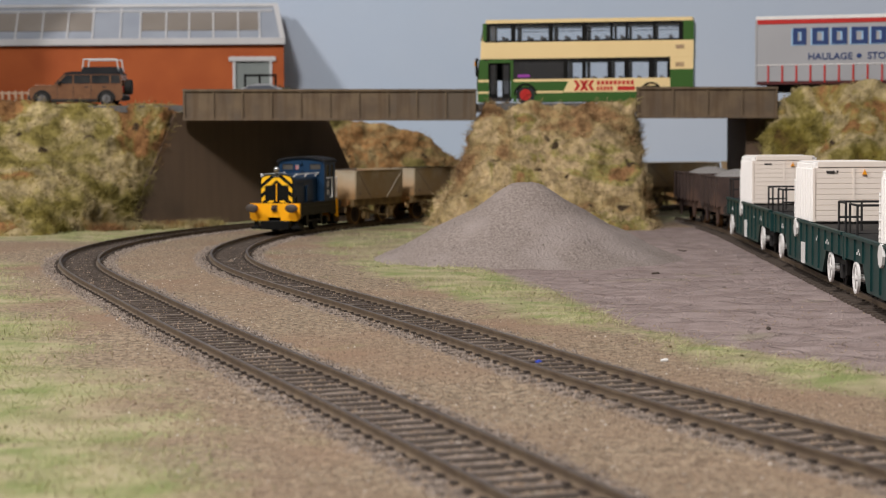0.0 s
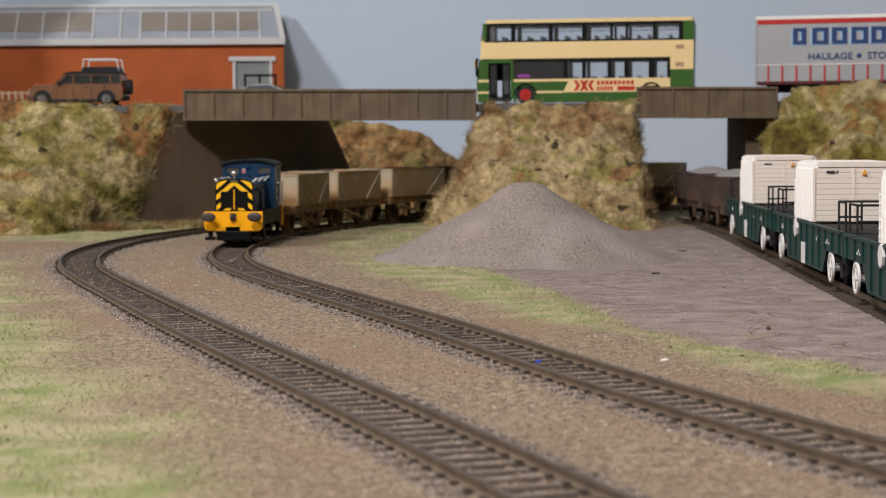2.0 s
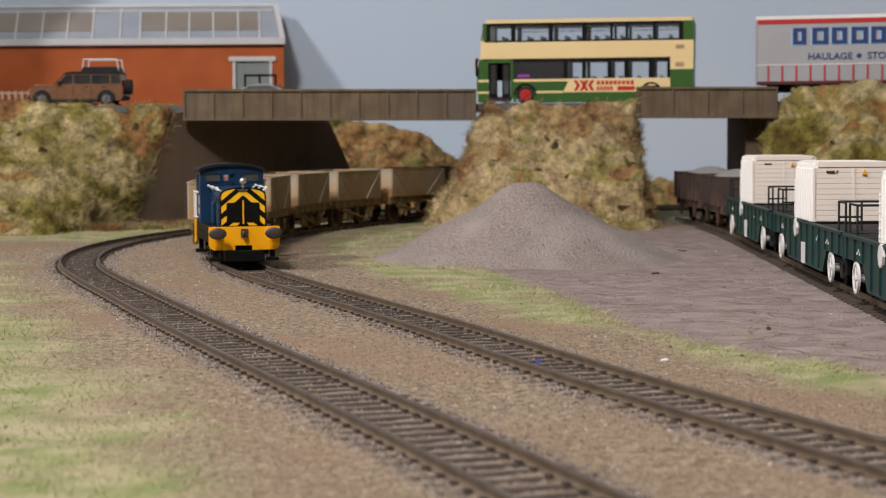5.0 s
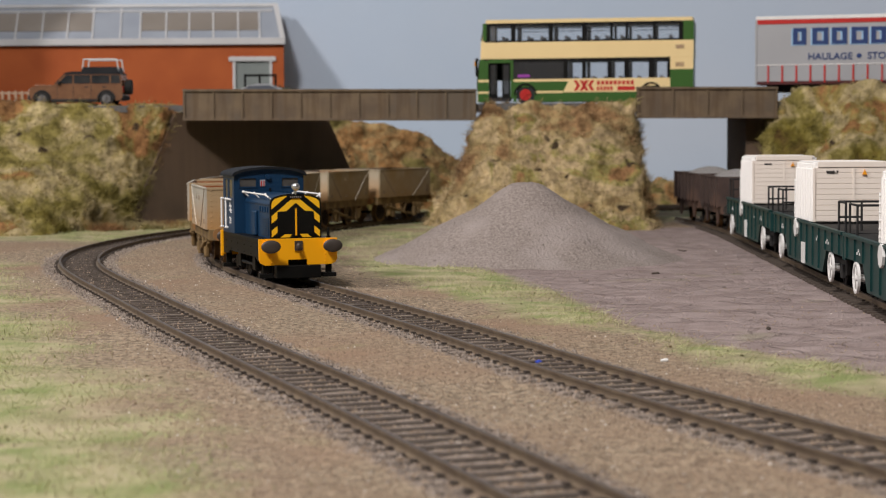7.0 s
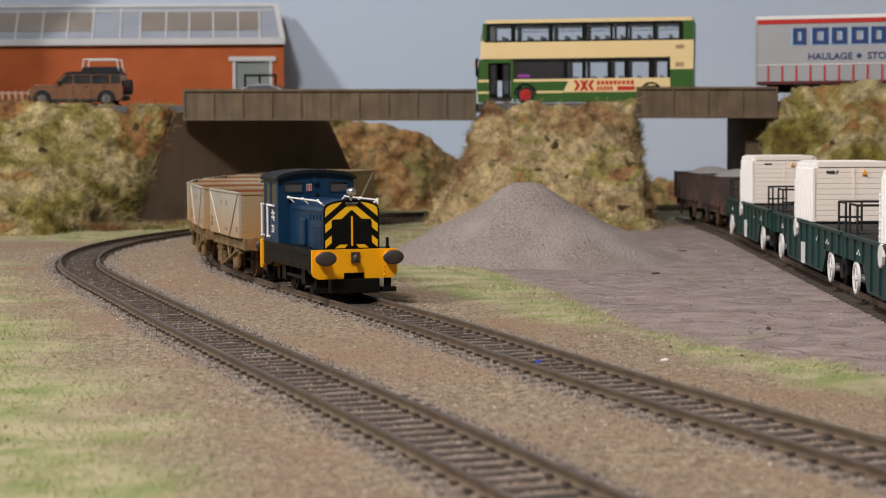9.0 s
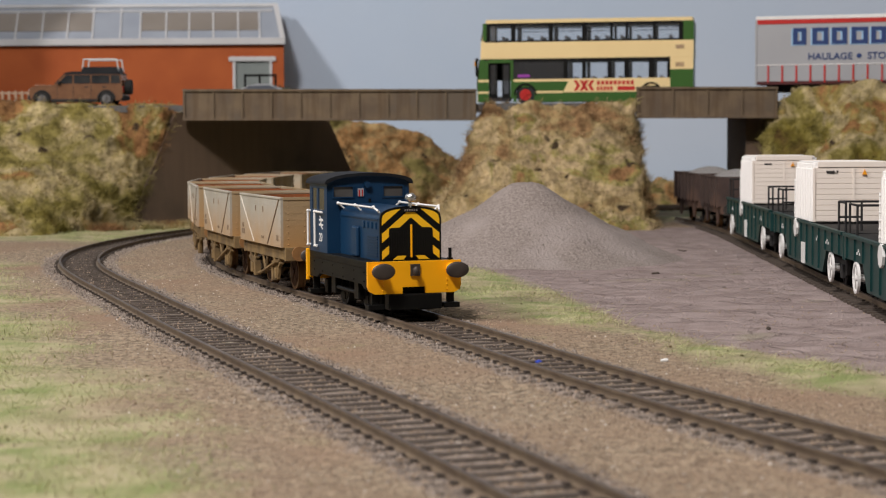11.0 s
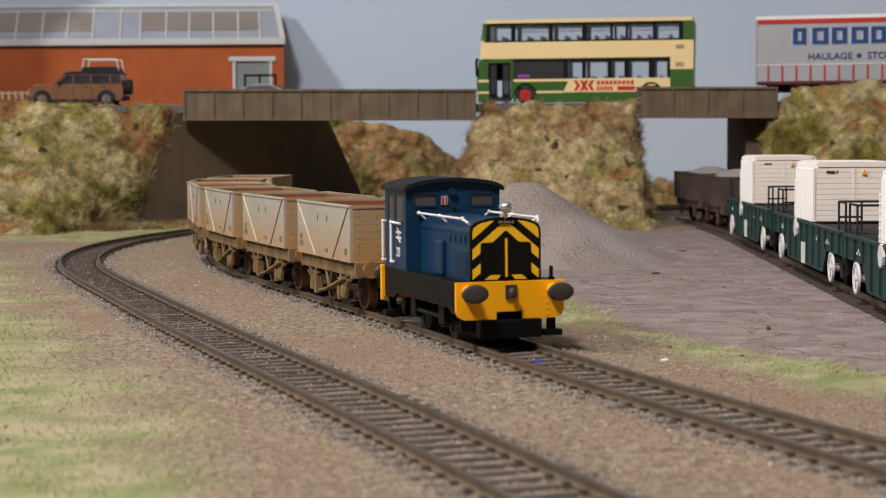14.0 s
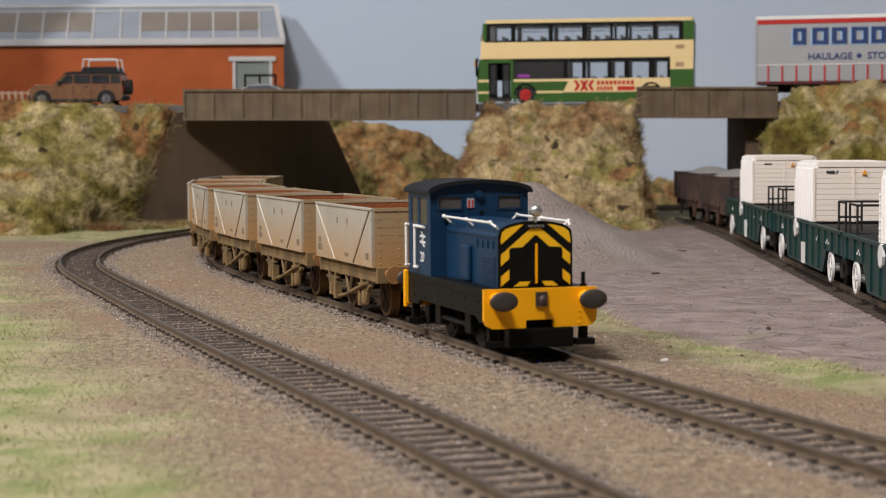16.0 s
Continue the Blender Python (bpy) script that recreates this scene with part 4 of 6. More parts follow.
    for sy in (-1, 1):
        half = clip_poly(inset, lambda p: p[0] * sy, None)
        for c0, c1 in ((35.5, 45.0), (30.1, 32.9), (24.9, 27.4)):
            band = clip_poly(clip_poly(half, lambda p: p[1] + 0.82 * abs(p[0]) - c0, None), lambda p: c1 - p[1] - 0.82 * abs(p[0]), None)
            outer = clip_poly(band, lambda p: p[0] * sy - 7.05, None)
            inner = clip_poly(clip_poly(band, lambda p: 7.05 - p[0] * sy, None), lambda p: p[1] - 26.9, None) if c0 > 25 else []
            for piece in (outer, inner):
                if len(piece) >= 3:
                    part("warning_stripe", prism(B(), piece, "x", 29.9, 30.05), STRIPE, fr)
        low = [(sy * 2.5, 17.2), (sy * 6.0, 17.2), (sy * 4.4, 18.4), (sy * 1.5, 18.4)]
        part("warning_stripe", prism(B(), low, "x", 30.2, 30.3), STRIPE, fr)
    bm = prism(B(), grille, "x", 29.9, 30.2)
    for k in range(17):
        y = -6.3 + k * 0.76
        box(bm, 30.15, 30.28, y, y + 0.3, 19.0, 26.0)
    gr = part("radiator_grille", bm, BLACK, fr)
    part("grille_bar", box(B(), 30.2, 30.65, -0.27, 0.27, 17.9, 28.0), YELLOW, gr)
    bm = box(B(), 29.9, 30.5, -2.7, 2.7, 31.8, 33.0, 0.1)
    pl = part("nameplate", bm, BLACK, fr)
    for k in range(6):
        part("plate_bar", box(B(), 30.5, 30.6, -2.2 + k * 0.75, -1.75 + k * 0.75, 32.1, 32.7), METAL, pl)
    bm = B()
    rod(bm, (29.4, 0, 33.2), (29.4, 0, 35.0), 0.6)
    ball(bm, (30.6, 0, 36.2), 1.55, 14, (0.8, 1, 1))
    rod(bm, (28.0, 0, 36.2), (30.4, 0, 36.2), 1.2, 14)
    part("headlamp", bm, METAL, e, "small round chrome headlamp", True)
    # cab
    cw = 14.2
    bm = B()
    sec = [(-cw, 16.8), (cw, 16.8), (cw, 39.6)] + [(cw * math.cos(math.pi * i / 10), 39.6 + 2.6 * math.sin(math.pi * i / 10)) for i in range(1, 10)] + [(-cw, 39.6)]
    # front and rear walls with window openings made of strips, sides with a doorway recess
    for x0, x1 in ((-15.0, -14.2), (-35.2, -34.4)):
        w = B()
        box(w, x0, x1, -cw, cw, 16.8, 35.2)
        for y0, y1 in ((-cw, -12.0), (-5.2, 5.2), (12.0, cw)):
            box(w, x0, x1, y0, y1, 35.2, 38.8)
        prism(w, [(-cw, 38.8), (cw, 38.8), (cw, 39.6)] + [(cw * math.cos(math.pi * i / 10), 39.6 + 2.6 * math.sin(math.pi * i / 10)) for i in range(1, 10)] + [(-cw, 39.6)], "x", x0, x1)
        wall = part("cab_wall", w, BLUE, e)
        for y0, y1 in ((-12.0, -5.2), (5.2, 12.0)):
            fm = B()
            xo = x1 if x0 > -20 else x0 - 0.3
            box(fm, xo, xo + 0.3, y0 - 0.4, y1 + 0.4, 34.8, 35.3)
            box(fm, xo, xo + 0.3, y0 - 0.4, y1 + 0.4, 38.6, 39.1)
            box(fm, xo, xo + 0.3, y0 - 0.4, y0 + 0.1, 35.3, 38.6)
            box(fm, xo, xo + 0.3, y1 - 0.1, y1 + 0.4, 35.3, 38.6)
            part("window_frame", fm, BLUE, wall)
            part("window_pane", box(B(), (x0 + x1) / 2 - 0.1, (x0 + x1) / 2 + 0.1, y0, y1, 35.2, 38.8), CABGLASS, wall)
    for sy in (-1, 1):
        w = B()
        y0, y1 = sorted((sy * (cw - 0.7), sy * cw))
        box(w, -34.4, -15.0, y0, y1, 16.8, 30.8)
        for a, b in ((-34.4, -32.2), (-26.6, -24.6), (-17.4, -15.0)):
            box(w, a, b, y0, y1, 30.8, 38.0)
        box(w, -34.4, -15.0, y0, y1, 38.0, 39.8)
        wall = part("cab_side", w, BLUE, e)
        for a, b in ((-32.2, -26.6), (-24.6, -17.4)):
            part("window_pane", box(B(), a, b, (y0 + y1) / 2 - 0.1, (y0 + y1) / 2 + 0.1, 30.8, 38.0), CABGLASS, wall)
        # white painted entrance rails
        bm = B()
        yy = sy * (cw + 0.9)
        for x in (-34.6, -26.2):
            rod(bm, (x, yy, 18.6), (x, yy, 30.4), 0.38)
            for z in (18.8, 30.2):
                rod(bm, (x, yy, z), (x, sy * cw, z), 0.4)
                ball(bm, (x, yy, z), 0.55, 8)
        rod(bm, (-26.2, yy, 30.2), (-17.0, yy, 30.2), 0.36)
        rod(bm, (-26.2, yy, 18.8), (-24.0, yy, 18.8), 0.36)
        part("entrance_rail", bm, WHITE, e, "white painted cab entrance rail", True)
        # arrows emblem as plain bars, and the running number
        em = B()
        ys = sorted((sy * (cw + 0.02), sy * (cw + 0.14)))
        for z in (25.3, 26.9):
            box(em, -23.6, -18.8, ys[0], ys[1], z + 0.27, z + 0.93)
        for (xa, za), (xb, zb) in (((-1.6, 2.1), (0.8, 0.8)), ((0.8, 0.8), (-0.8, -0.8)), ((-0.8, -0.8), (1.6, -2.1))):
            prism(em, [(-21.2 + xa - 0.45, 26.7 + za), (-21.2 + xa + 0.45, 26.7 + za), (-21.2 + xb + 0.45, 26.7 + zb), (-21.2 + xb - 0.45, 26.7 + zb)], "y", ys[0], ys[1] + 0.01)
        part("emblem", em, WHITE, wall, "white double-arrow shape")
        m = pose(-23.8 * MM, sy * (cw + 0.08) * MM, 20.4 * MM, 90, 0, 0) if sy < 0 else pose(-19.0 * MM, sy * (cw + 0.08) * MM, 20.4 * MM, 90, 0, 180)
        word("running_number", "20", 4.0, WHITE, wall, m)
        for x0, x1 in ((-35.2, -34.0),):
            part("beam_end", box(B(), -38.4, -37.2, sy * 14.4 - 0.6, sy * 14.4 + 0.6, 6.5, 17.2, 0.3), YELLOW, e)
    roof = [(cw + 0.9, 39.4), (cw + 0.9, 40.2)] + [((cw + 0.9) * math.cos(math.pi * i / 14), 40.2 + 3.0 * math.sin(math.pi * i / 14)) for i in range(1, 14)] + [(-cw - 0.9, 40.2), (-cw - 0.9, 39.4)]
    roof += [((cw - 0.2) * math.cos(math.pi * i / 14), 39.4 + 2.8 * math.sin(math.pi * i / 14)) for i in range(13, 0, -1)]
    part("cab_roof", prism(B(), roof, "x", -36.6, -12.6), ROOF_BLACK, e, "dark weathered curved cab roof", True)
    part("cab_floor", box(B(), -34.4, -15.0, -13.4, 13.4, 17.0, 22.0), DARK, e)
    bm = B()
    rod(bm, (-14.2, -0.5, 39.2), (-12.9, -0.5, 39.2), 1.1, 12)
    part("cab_lamp", bm, BLUE, e, smooth=True)
    bm = box(B(), -14.2, -13.9, -3.6, -1.6, 35.4, 38.0)
    hd = part("route_board", bm, CURTAIN, e, "small white plate with red marks")
    for a, b in ((-3.4, -2.9), (-2.3, -1.9)):
        part("plate_mark", box(B(), -13.9, -13.8, a, b, 35.4, 37.6), RED, hd)
    bm = B()
    rod(bm, (-13.9, 0.4, 33.5), (-13.9, 0.4, 34.6), 0.4)
    part("exhaust_stub", bm, BLACK, e)
    wheels = [wheelset("wheelset", 6.4, 7.6, e, x, DARK, BLACK) for x in (-13.0, 13.0)]
    return e, wheels


CABGLASS = mat("cab_glazing", (0.035, 0.033, 0.03), (0.09, 0.085, 0.08), 45, 0.15, spec=0.5)
engine, engine_wheels = build_engine()


# ---- mineral wagons ----
def build_wagon():
    w = empty("mineral_wagon", "weathered grey steel mineral wagon, rusty and empty, on the track", "railway wagon", "mineral wagons of the train")
    L, W, z0, z1 = 31.0, 17.0, 16.0, 33.8
    for sy in (-1, 1):
        bm = B()
        y0, y1 = sorted((sy * (W - 0.9), sy * W))
        box(bm, -L, L, y0, y1, z0, z1 - 0.8)
        box(bm, -L, L, min(y0, sy * (W + 0.3)), max(y1, sy * (W + 0.3)), z1 - 0.8, z1, 0.15)
        for x in (-30.4, 30.4):
            for k in range(7):
                ball(bm, (x, sy * W, z0 + 1.2 + k * 2.7), 0.26, 6)
        for k in range(1, 7):
            box(bm, -L + 0.4, L - 0.4, *sorted((sy * W, sy * (W + 0.03))), z0 + k * 2.4, z0 + k * 2.4 + 0.12)
        # the +y side gets the darker paint, grime and painted shade together
        side = part("side_sheet", bm, WAGON if sy < 0 else WAGON_GRIMY_SHADED, w)
        # diagonal white stripe to the end door and its dark twin
        for xa, xb, mm, nm in ((-30.3, -9.0, WHITE_DIRTY, "door_stripe"), (28.5, 11.5, RUSTLINE, "strap")):
            st = B()
            yo = sorted((sy * (W + 0.02), sy * (W + 0.25)))
            prism(st, [(xa - 0.15, z1 - 0.9), (xa + 0.75, z1 - 0.9), (xb + 0.45, z0 + 0.4), (xb - 0.45, z0 + 0.4)], "y", yo[0], yo[1])
            part(nm, st, mm, side)
        for x, z, a, b in ((-28, z0 + 2.6, 4.2, 1.8), (-27.4, z0 + 5.0, 2.6, 1.6), (2.5, z0 + 2.2, 3.6, 0.9), (25, z0 + 2.4, 2.6, 1.8), (-6, z1 - 6, 0.6, 2.0), (5.0, z1 - 6, 0.6, 2.0)):
            lb = B()
            yo = sorted((sy * (W + 0.02), sy * (W + 0.2)))
            box(lb, x, x + a, yo[0], yo[1], z, z + b)
            part("lettering_bar", lb, RUSTLINE, side)
        bm = B()
        y0, y1 = sorted((sy * (W - 3.4), sy * (W - 1.6)))
        box(bm, -L, L, y0, y1, 11.6, 16.0)
        part("sole_bar", bm, UNDER, w)
        # axle guards, springs, boxes, brake gear
        for x in (-18, 18):
            bm = B()
            yy = sy * (W - 2.0)
            prism(bm, [(x - 4.6, 12), (x - 1.7, 4.0), (x + 1.7, 4.0), (x + 4.6, 12), (x + 3.2, 12), (x + 1.0, 6.5), (x - 1.0, 6.5), (x - 3.2, 12)], "y", yy - 0.5, yy + 0.5)
            box(bm, x - 1.5, x + 1.5, yy + sy * 0.2 - 0.9, yy + sy * 0.2 + 0.9, 4.2, 8.0, 0.3)
            for k in range(4):
                box(bm, x - 6.2 + k * 1.2, x + 6.2 - k * 1.2, yy - 0.6, yy + 0.8, 8.1 + (3 - k) * 0.55, 8.6 + (3 - k) * 0.55)
            part("axle_guard", bm, UNDER, w)
        bm = B()
        yy = sy * (W - 2.2)
        for a, b in (((-3.5, 12), (0, 5.0)), ((3.5, 12), (0, 5.0)), ((0, 6.0), (-12, 4.2)), ((0, 6.0), (12, 7.6))):
            rod(bm, (a[0], yy, a[1]), (b[0], yy, b[1]), 0.55, 6)
        box(bm, -14.6, -12.4, yy - 1.2, yy + 1.2, 3.2, 9.0, 0.2)
        box(bm, 12.4, 14.6, yy - 1.2, yy + 1.2, 3.2, 9.0, 0.2)
        rod(bm, (-1, yy + sy * 1.2, 5.4), (22, yy + sy * 1.4, 10.8), 0.65, 6)
        part("brake_gear", bm, UNDER, w)
    for sx in (-1, 1):
        bm = B()
        x0, x1 = sorted((sx * (L - 0.9), sx * L))
        box(bm, x0, x1, -W + 0.9, W - 0.9, z0, z1 - 0.6)
        box(bm, x0 - (0.3 if sx < 0 else 0), x1 + (0.3 if sx > 0 else 0), -W + 0.9, W - 0.9, z1 - 1.0, z1)
        for y in (-15.5, -9.5, -3.4, 2.0, 8.0, 14.0):
            for k in range(8):
                ball(bm, (sx * L, y + 1.2, z0 + 1.0 + k * 2.2), 0.26, 6)
        for k in range(1, 7):
            box(bm, *sorted((sx * L, sx * (L + 0.04))), -W + 1.2, W - 1.2, z0 + k * 2.4, z0 + k * 2.4 + 0.14)
        end = part("end_sheet", bm, WAGON_END, w)
        bm = box(B(), *sorted((sx * (L - 1.0), sx * (L + 0.8))), -15.6, 15.6, 11.2, 16.0, 0.2)
        hs = part("headstock", bm, UNDER, w)
        for y in (-11.85, 11.85):
            bm = B()
            rod(bm, (sx * (L + 0.6), y, 14.0), (sx * (L + 5.2), y, 14.0), 1.5, 12)
            rod(bm, (sx * (L + 5.2), y, 14.0), (sx * (L + 6.0), y, 14.0), 2.6, 16)
            part("buffer", bm, TAN_RUST, hs, smooth=True)
        bm = B()
        rod(bm, (sx * (L + 0.6), 0, 13.6), (sx * (L + 8.4), 0, 12.6), 0.6)
        part("coupling", bm, BLACK, hs)
    part("floor_plate", box(B(), -L + 0.9, L - 0.9, -W + 0.9, W - 0.9, 16.0, 17.0), RUST, w, "rusty wagon floor")
    bm = B()
    for sy in (-1, 1):
        box(bm, -L + 0.95, L - 0.95, *sorted((sy * (W - 0.95), sy * (W - 1.15))), 17, z1 - 0.9)
    for sx in (-1, 1):
        box(bm, *sorted((sx * (L - 0.95), sx * (L - 1.15))), -W + 1.2, W - 1.2, 17, z1 - 0.9)
    part("rust_lining", bm, RUST, w, "rusty inside faces")
    for x in (-18, 18):
        wheelset("wheelset", 6.2, 7.6, w, x, RIM, BROWN_WAGON)
    return w


WHITE_DIRTY = mat("dirty_white_stripe", (0.66, 0.62, 0.55), (0.55, 0.48, 0.38), 90, 0.8)
TAN_RUST = mat("tan_rust_buffer", (0.31, 0.155, 0.055), (0.22, 0.11, 0.04), 120, 0.7)
RUSTLINE = mat("dark_rust_line", (0.20, 0.14, 0.09), (0.26, 0.19, 0.12), 90, 0.8)
PITCH, FIRST = 80.0, 94.0
wagons = [build_wagon()]
for k in range(5):
    wagons.append(copy_thing(wagons[0], Matrix.Identity(4)))


# ---- flask wagons on the siding ----
def flask_wagon(number=""):
    w = empty("flask_wagon", "dark green wagon carrying a cream ribbed flask on the siding", "railway wagon", "flask wagons on the siding")
    H, W = 86.0, 15.5
    for sy in (-1, 1):
        y0, y1 = sorted((sy * (W - 1.2), sy * W))
        pts = [(-H, 12.5), (-H + 34, 12.5), (-H + 42, 4.0), (H - 42, 4.0), (H - 34, 12.5), (H, 12.5), (H, 20.6), (-H, 20.6)]
        bm = prism(B(), pts, "y", y0, y1)
        box(bm, -H, H, min(y0, sy * (W + 0.7)), max(y1, sy * (W + 0.7)), 20.0, 21.0)
        for k in range(12):
            x = -H + 6 + k * (2 * H - 12) / 11
            box(bm, x - 0.4, x + 0.4, *sorted((sy * W, sy * (W + 0.6))), 12.8 if abs(x) > 46 else 5, 20.2)
        side = part("side_girder", bm, WAGON_GREEN, w)
        for x in (0,):
            part("white_panel", box(B(), x - 3.0, x + 3.0, *sorted((sy * (W + 0.05), sy * (W + 0.8))), 4.4, 12.5), WHITE, side, "white reflective panel")
        part("white_plate", rod(B(), (-18, sy * (W + 0.1), 17.5), (-18, sy * (W + 1.0), 17.5), 3.8, 8), WHITE, side, "white eight-sided plate")
        for x in (-62, 30, 52):
            for k in range(3):
                part("lettering_bar", box(B(), x + k * 2.2, x + 1.2 + k * 2.2, *sorted((sy * (W + 0.05), sy * (W + 0.2))), 15.0 + (k % 2), 15.9 + (k % 2)), WHITE, side)
        for x in (-63, 63):
            bm = B()
            box(bm, x - 14, x + 14, *sorted((sy * 10.5, sy * 12.5)), 5.0, 11.0, 0.4)
            for dx in (-10, 10):
                box(bm, x + dx - 2, x + dx + 2, *sorted((sy * 12, sy * 13.6)), 4.0, 9.0, 0.3)
            part("bogie_frame", bm, DARK, w)
            bm = B()
            ring = arc(x, 7.2, 5.3, 0, 180, 14) + arc(x, 7.2, 4.4, 180, 0, 14)
            prism(bm, ring, "y", *sorted((sy * 15.0, sy * 15.9)))
            prism(bm, arc(x, 7.2, 5.3, 180, 360, 14) + arc(x, 7.2, 4.4, 360, 180, 14), "y", *sorted((sy * 15.0, sy * 15.9)))
            for k in range(3):
                box(bm, -0.4, 0.4, *sorted((sy * 15.1, sy * 15.7)), -4.6, 4.6, 0, Matrix.Translation((x, 0, 7.2)) @ Matrix.Rotation(radians(30 + 60 * k), 4, "Y"))
            rod(bm, (x, sy * 12.5, 7.2), (x, sy * 16.0, 7.2), 1.3, 12)
            part("hand_wheel", bm, WHITE, w, "white spoked brake hand wheel")
    part("deck", box(B(), -H + 0.5, H - 0.5, -W + 1.2, W - 1.2, 18.4, 20.6), DARK, w)
    for sx in (-1, 1):
        part("headstock", box(B(), *sorted((sx * (H - 0.5), sx * (H + 1.2))), -W, W, 11.5, 20.0, 0.3), WAGON_GREEN, w)
        for y in (-11.0, 11.0):
            bm = B()
            rod(bm, (sx * (H + 1), y, 14.4), (sx * (H + 4), y, 14.4), 1.5, 12)
            rod(bm, (sx * (H + 4), y, 14.4), (sx * (H + 4.8), y, 14.4), 3.0, 16)
            part("buffer", bm, BUFFER, w, smooth=True)
        # end handrail frame
        x = sx * (H - 16)
        fr = part("end_rail", rod(B(), (x, -14.0, 31.0), (x, 14.0, 31.0), 0.42), DARK, w, "dark steel handrail frame")
        for y in (-14.0, -6.0, 14.0):
            part("rail_post", rod(B(), (x, y, 20.42), (x, y, 31.0), 0.42), DARK, fr)
        for y in (-14.0, 14.0):
            part("side_rail", rod(B(), (x, y, 31.0), (sx * (H - 2), y, 31.0), 0.42), DARK, fr)
            part("rail_post", rod(B(), (sx * (H - 2), y, 31.0), (sx * (H - 2), y, 20.42), 0.42), DARK, fr)
        part("mid_rail", rod(B(), (x, -14.0, 25.5), (x, -6.0, 25.5), 0.38), DARK, fr)
    # flask cover
    fl = part("flask_cover", prism(B(), [(-15.2, 21.4), (15.2, 21.4), (15.6, 41.5), (13.2, 44.2), (-13.2, 44.2), (-15.6, 41.5)], "x", -20.5, 20.5), FLASK_SIDE, w, "white and cream ribbed flask cover")
    for sx in (-1, 1):
        x0, x1 = sorted((sx * 20.5, sx * 21.0))
        pan = part("end_panel", box(B(), *sorted((sx * 20.5, sx * 20.62)), -15.0, 15.0, 21.4, 42.0), FLASK, fl, "cream ribbed end panel")
        rib = part("rib", box(B(), *sorted((sx * 20.5, sx * 20.86)), -14.4, 14.4, 21.7, 23.62, 0.1), FLASK, pan)
        for k in range(1, 10):
            shared("rib", rib.data, pan, 0, 0, k * 2.05)
        for y in (-15.0, 0.0, 15.0):
            part("post", box(B(), *sorted((sx * 20.5, sx * 21.1)), y - 0.4, y + 0.4, 21.4, 42.0), FLASK, pan)
        part("cap", box(B(), *sorted((sx * 19.5, sx * 21.2)), -13.6, 13.6, 42.2, 44.4, 0.2), FLASK, pan)
        if number:
            word("flask_number", number, 1.6, DARK, fl, pose(sx * 21.02 * MM, sx * -10.5 * MM, 39.8 * MM, 90, 0, 90 * sx), bold=0.08)
        else:
            part("number_bar", box(B(), *sorted((sx * 20.8, sx * 20.95)), sx * -9.5, sx * -6.0, 40.0, 40.8), DARK, fl)
        bm = prism(B(), [(sx * 3.0, 39.4), (sx * 4.9, 39.4), (sx * 3.95, 41.4)], "x", *sorted((sx * 21.0, sx * 21.6)))
        part("warning_mark", bm, ORANGE, fl, "small yellow warning sign")
    for sy in (-1, 1):
        bm = B()
        for k in range(10):
            x = -18.9 + k * 4.2
            box(bm, x - 0.55, x + 0.55, *sorted((sy * 15.2, sy * 16.1)), 21.4, 41.6, 0.2)
            box(bm, x - 1.0, x + 1.0, *sorted((sy * 14.2, sy * 15.6)), 41.2, 43.6, 0.3)
        box(bm, -20.5, 20.5, *sorted((sy * 13.0, sy * 14.6)), 42.6, 44.3, 0.3)
        part("side_rib", bm, FLASK_SIDE, fl)
        bm = B()
        for k in range(6):
            ball(bm, (-21.6, sy * 15.8, 23 + k * 2.6), 0.55, 6)
        rod(bm, (-21.8, sy * 15.8, 21.4), (-21.8, sy * 15.8, 37), 0.4)
        part("latch", bm, WHITE, fl)
    for x in (-73, -53, 53, 73):
        wheelset("wheelset", 6.0, 7.6, w, x, DARK, DARK)
    return w


fw = flask_wagon()
FLASKS = (215.0, 391.0, 577.0)
fw.matrix_basis = ride(SIDING, FLASKS[0], 63)
copy_thing(fw, ride(SIDING, FLASKS[2], 63))
flask_wagon("9005-7").matrix_basis = ride(SIDING, FLASKS[1], 63)


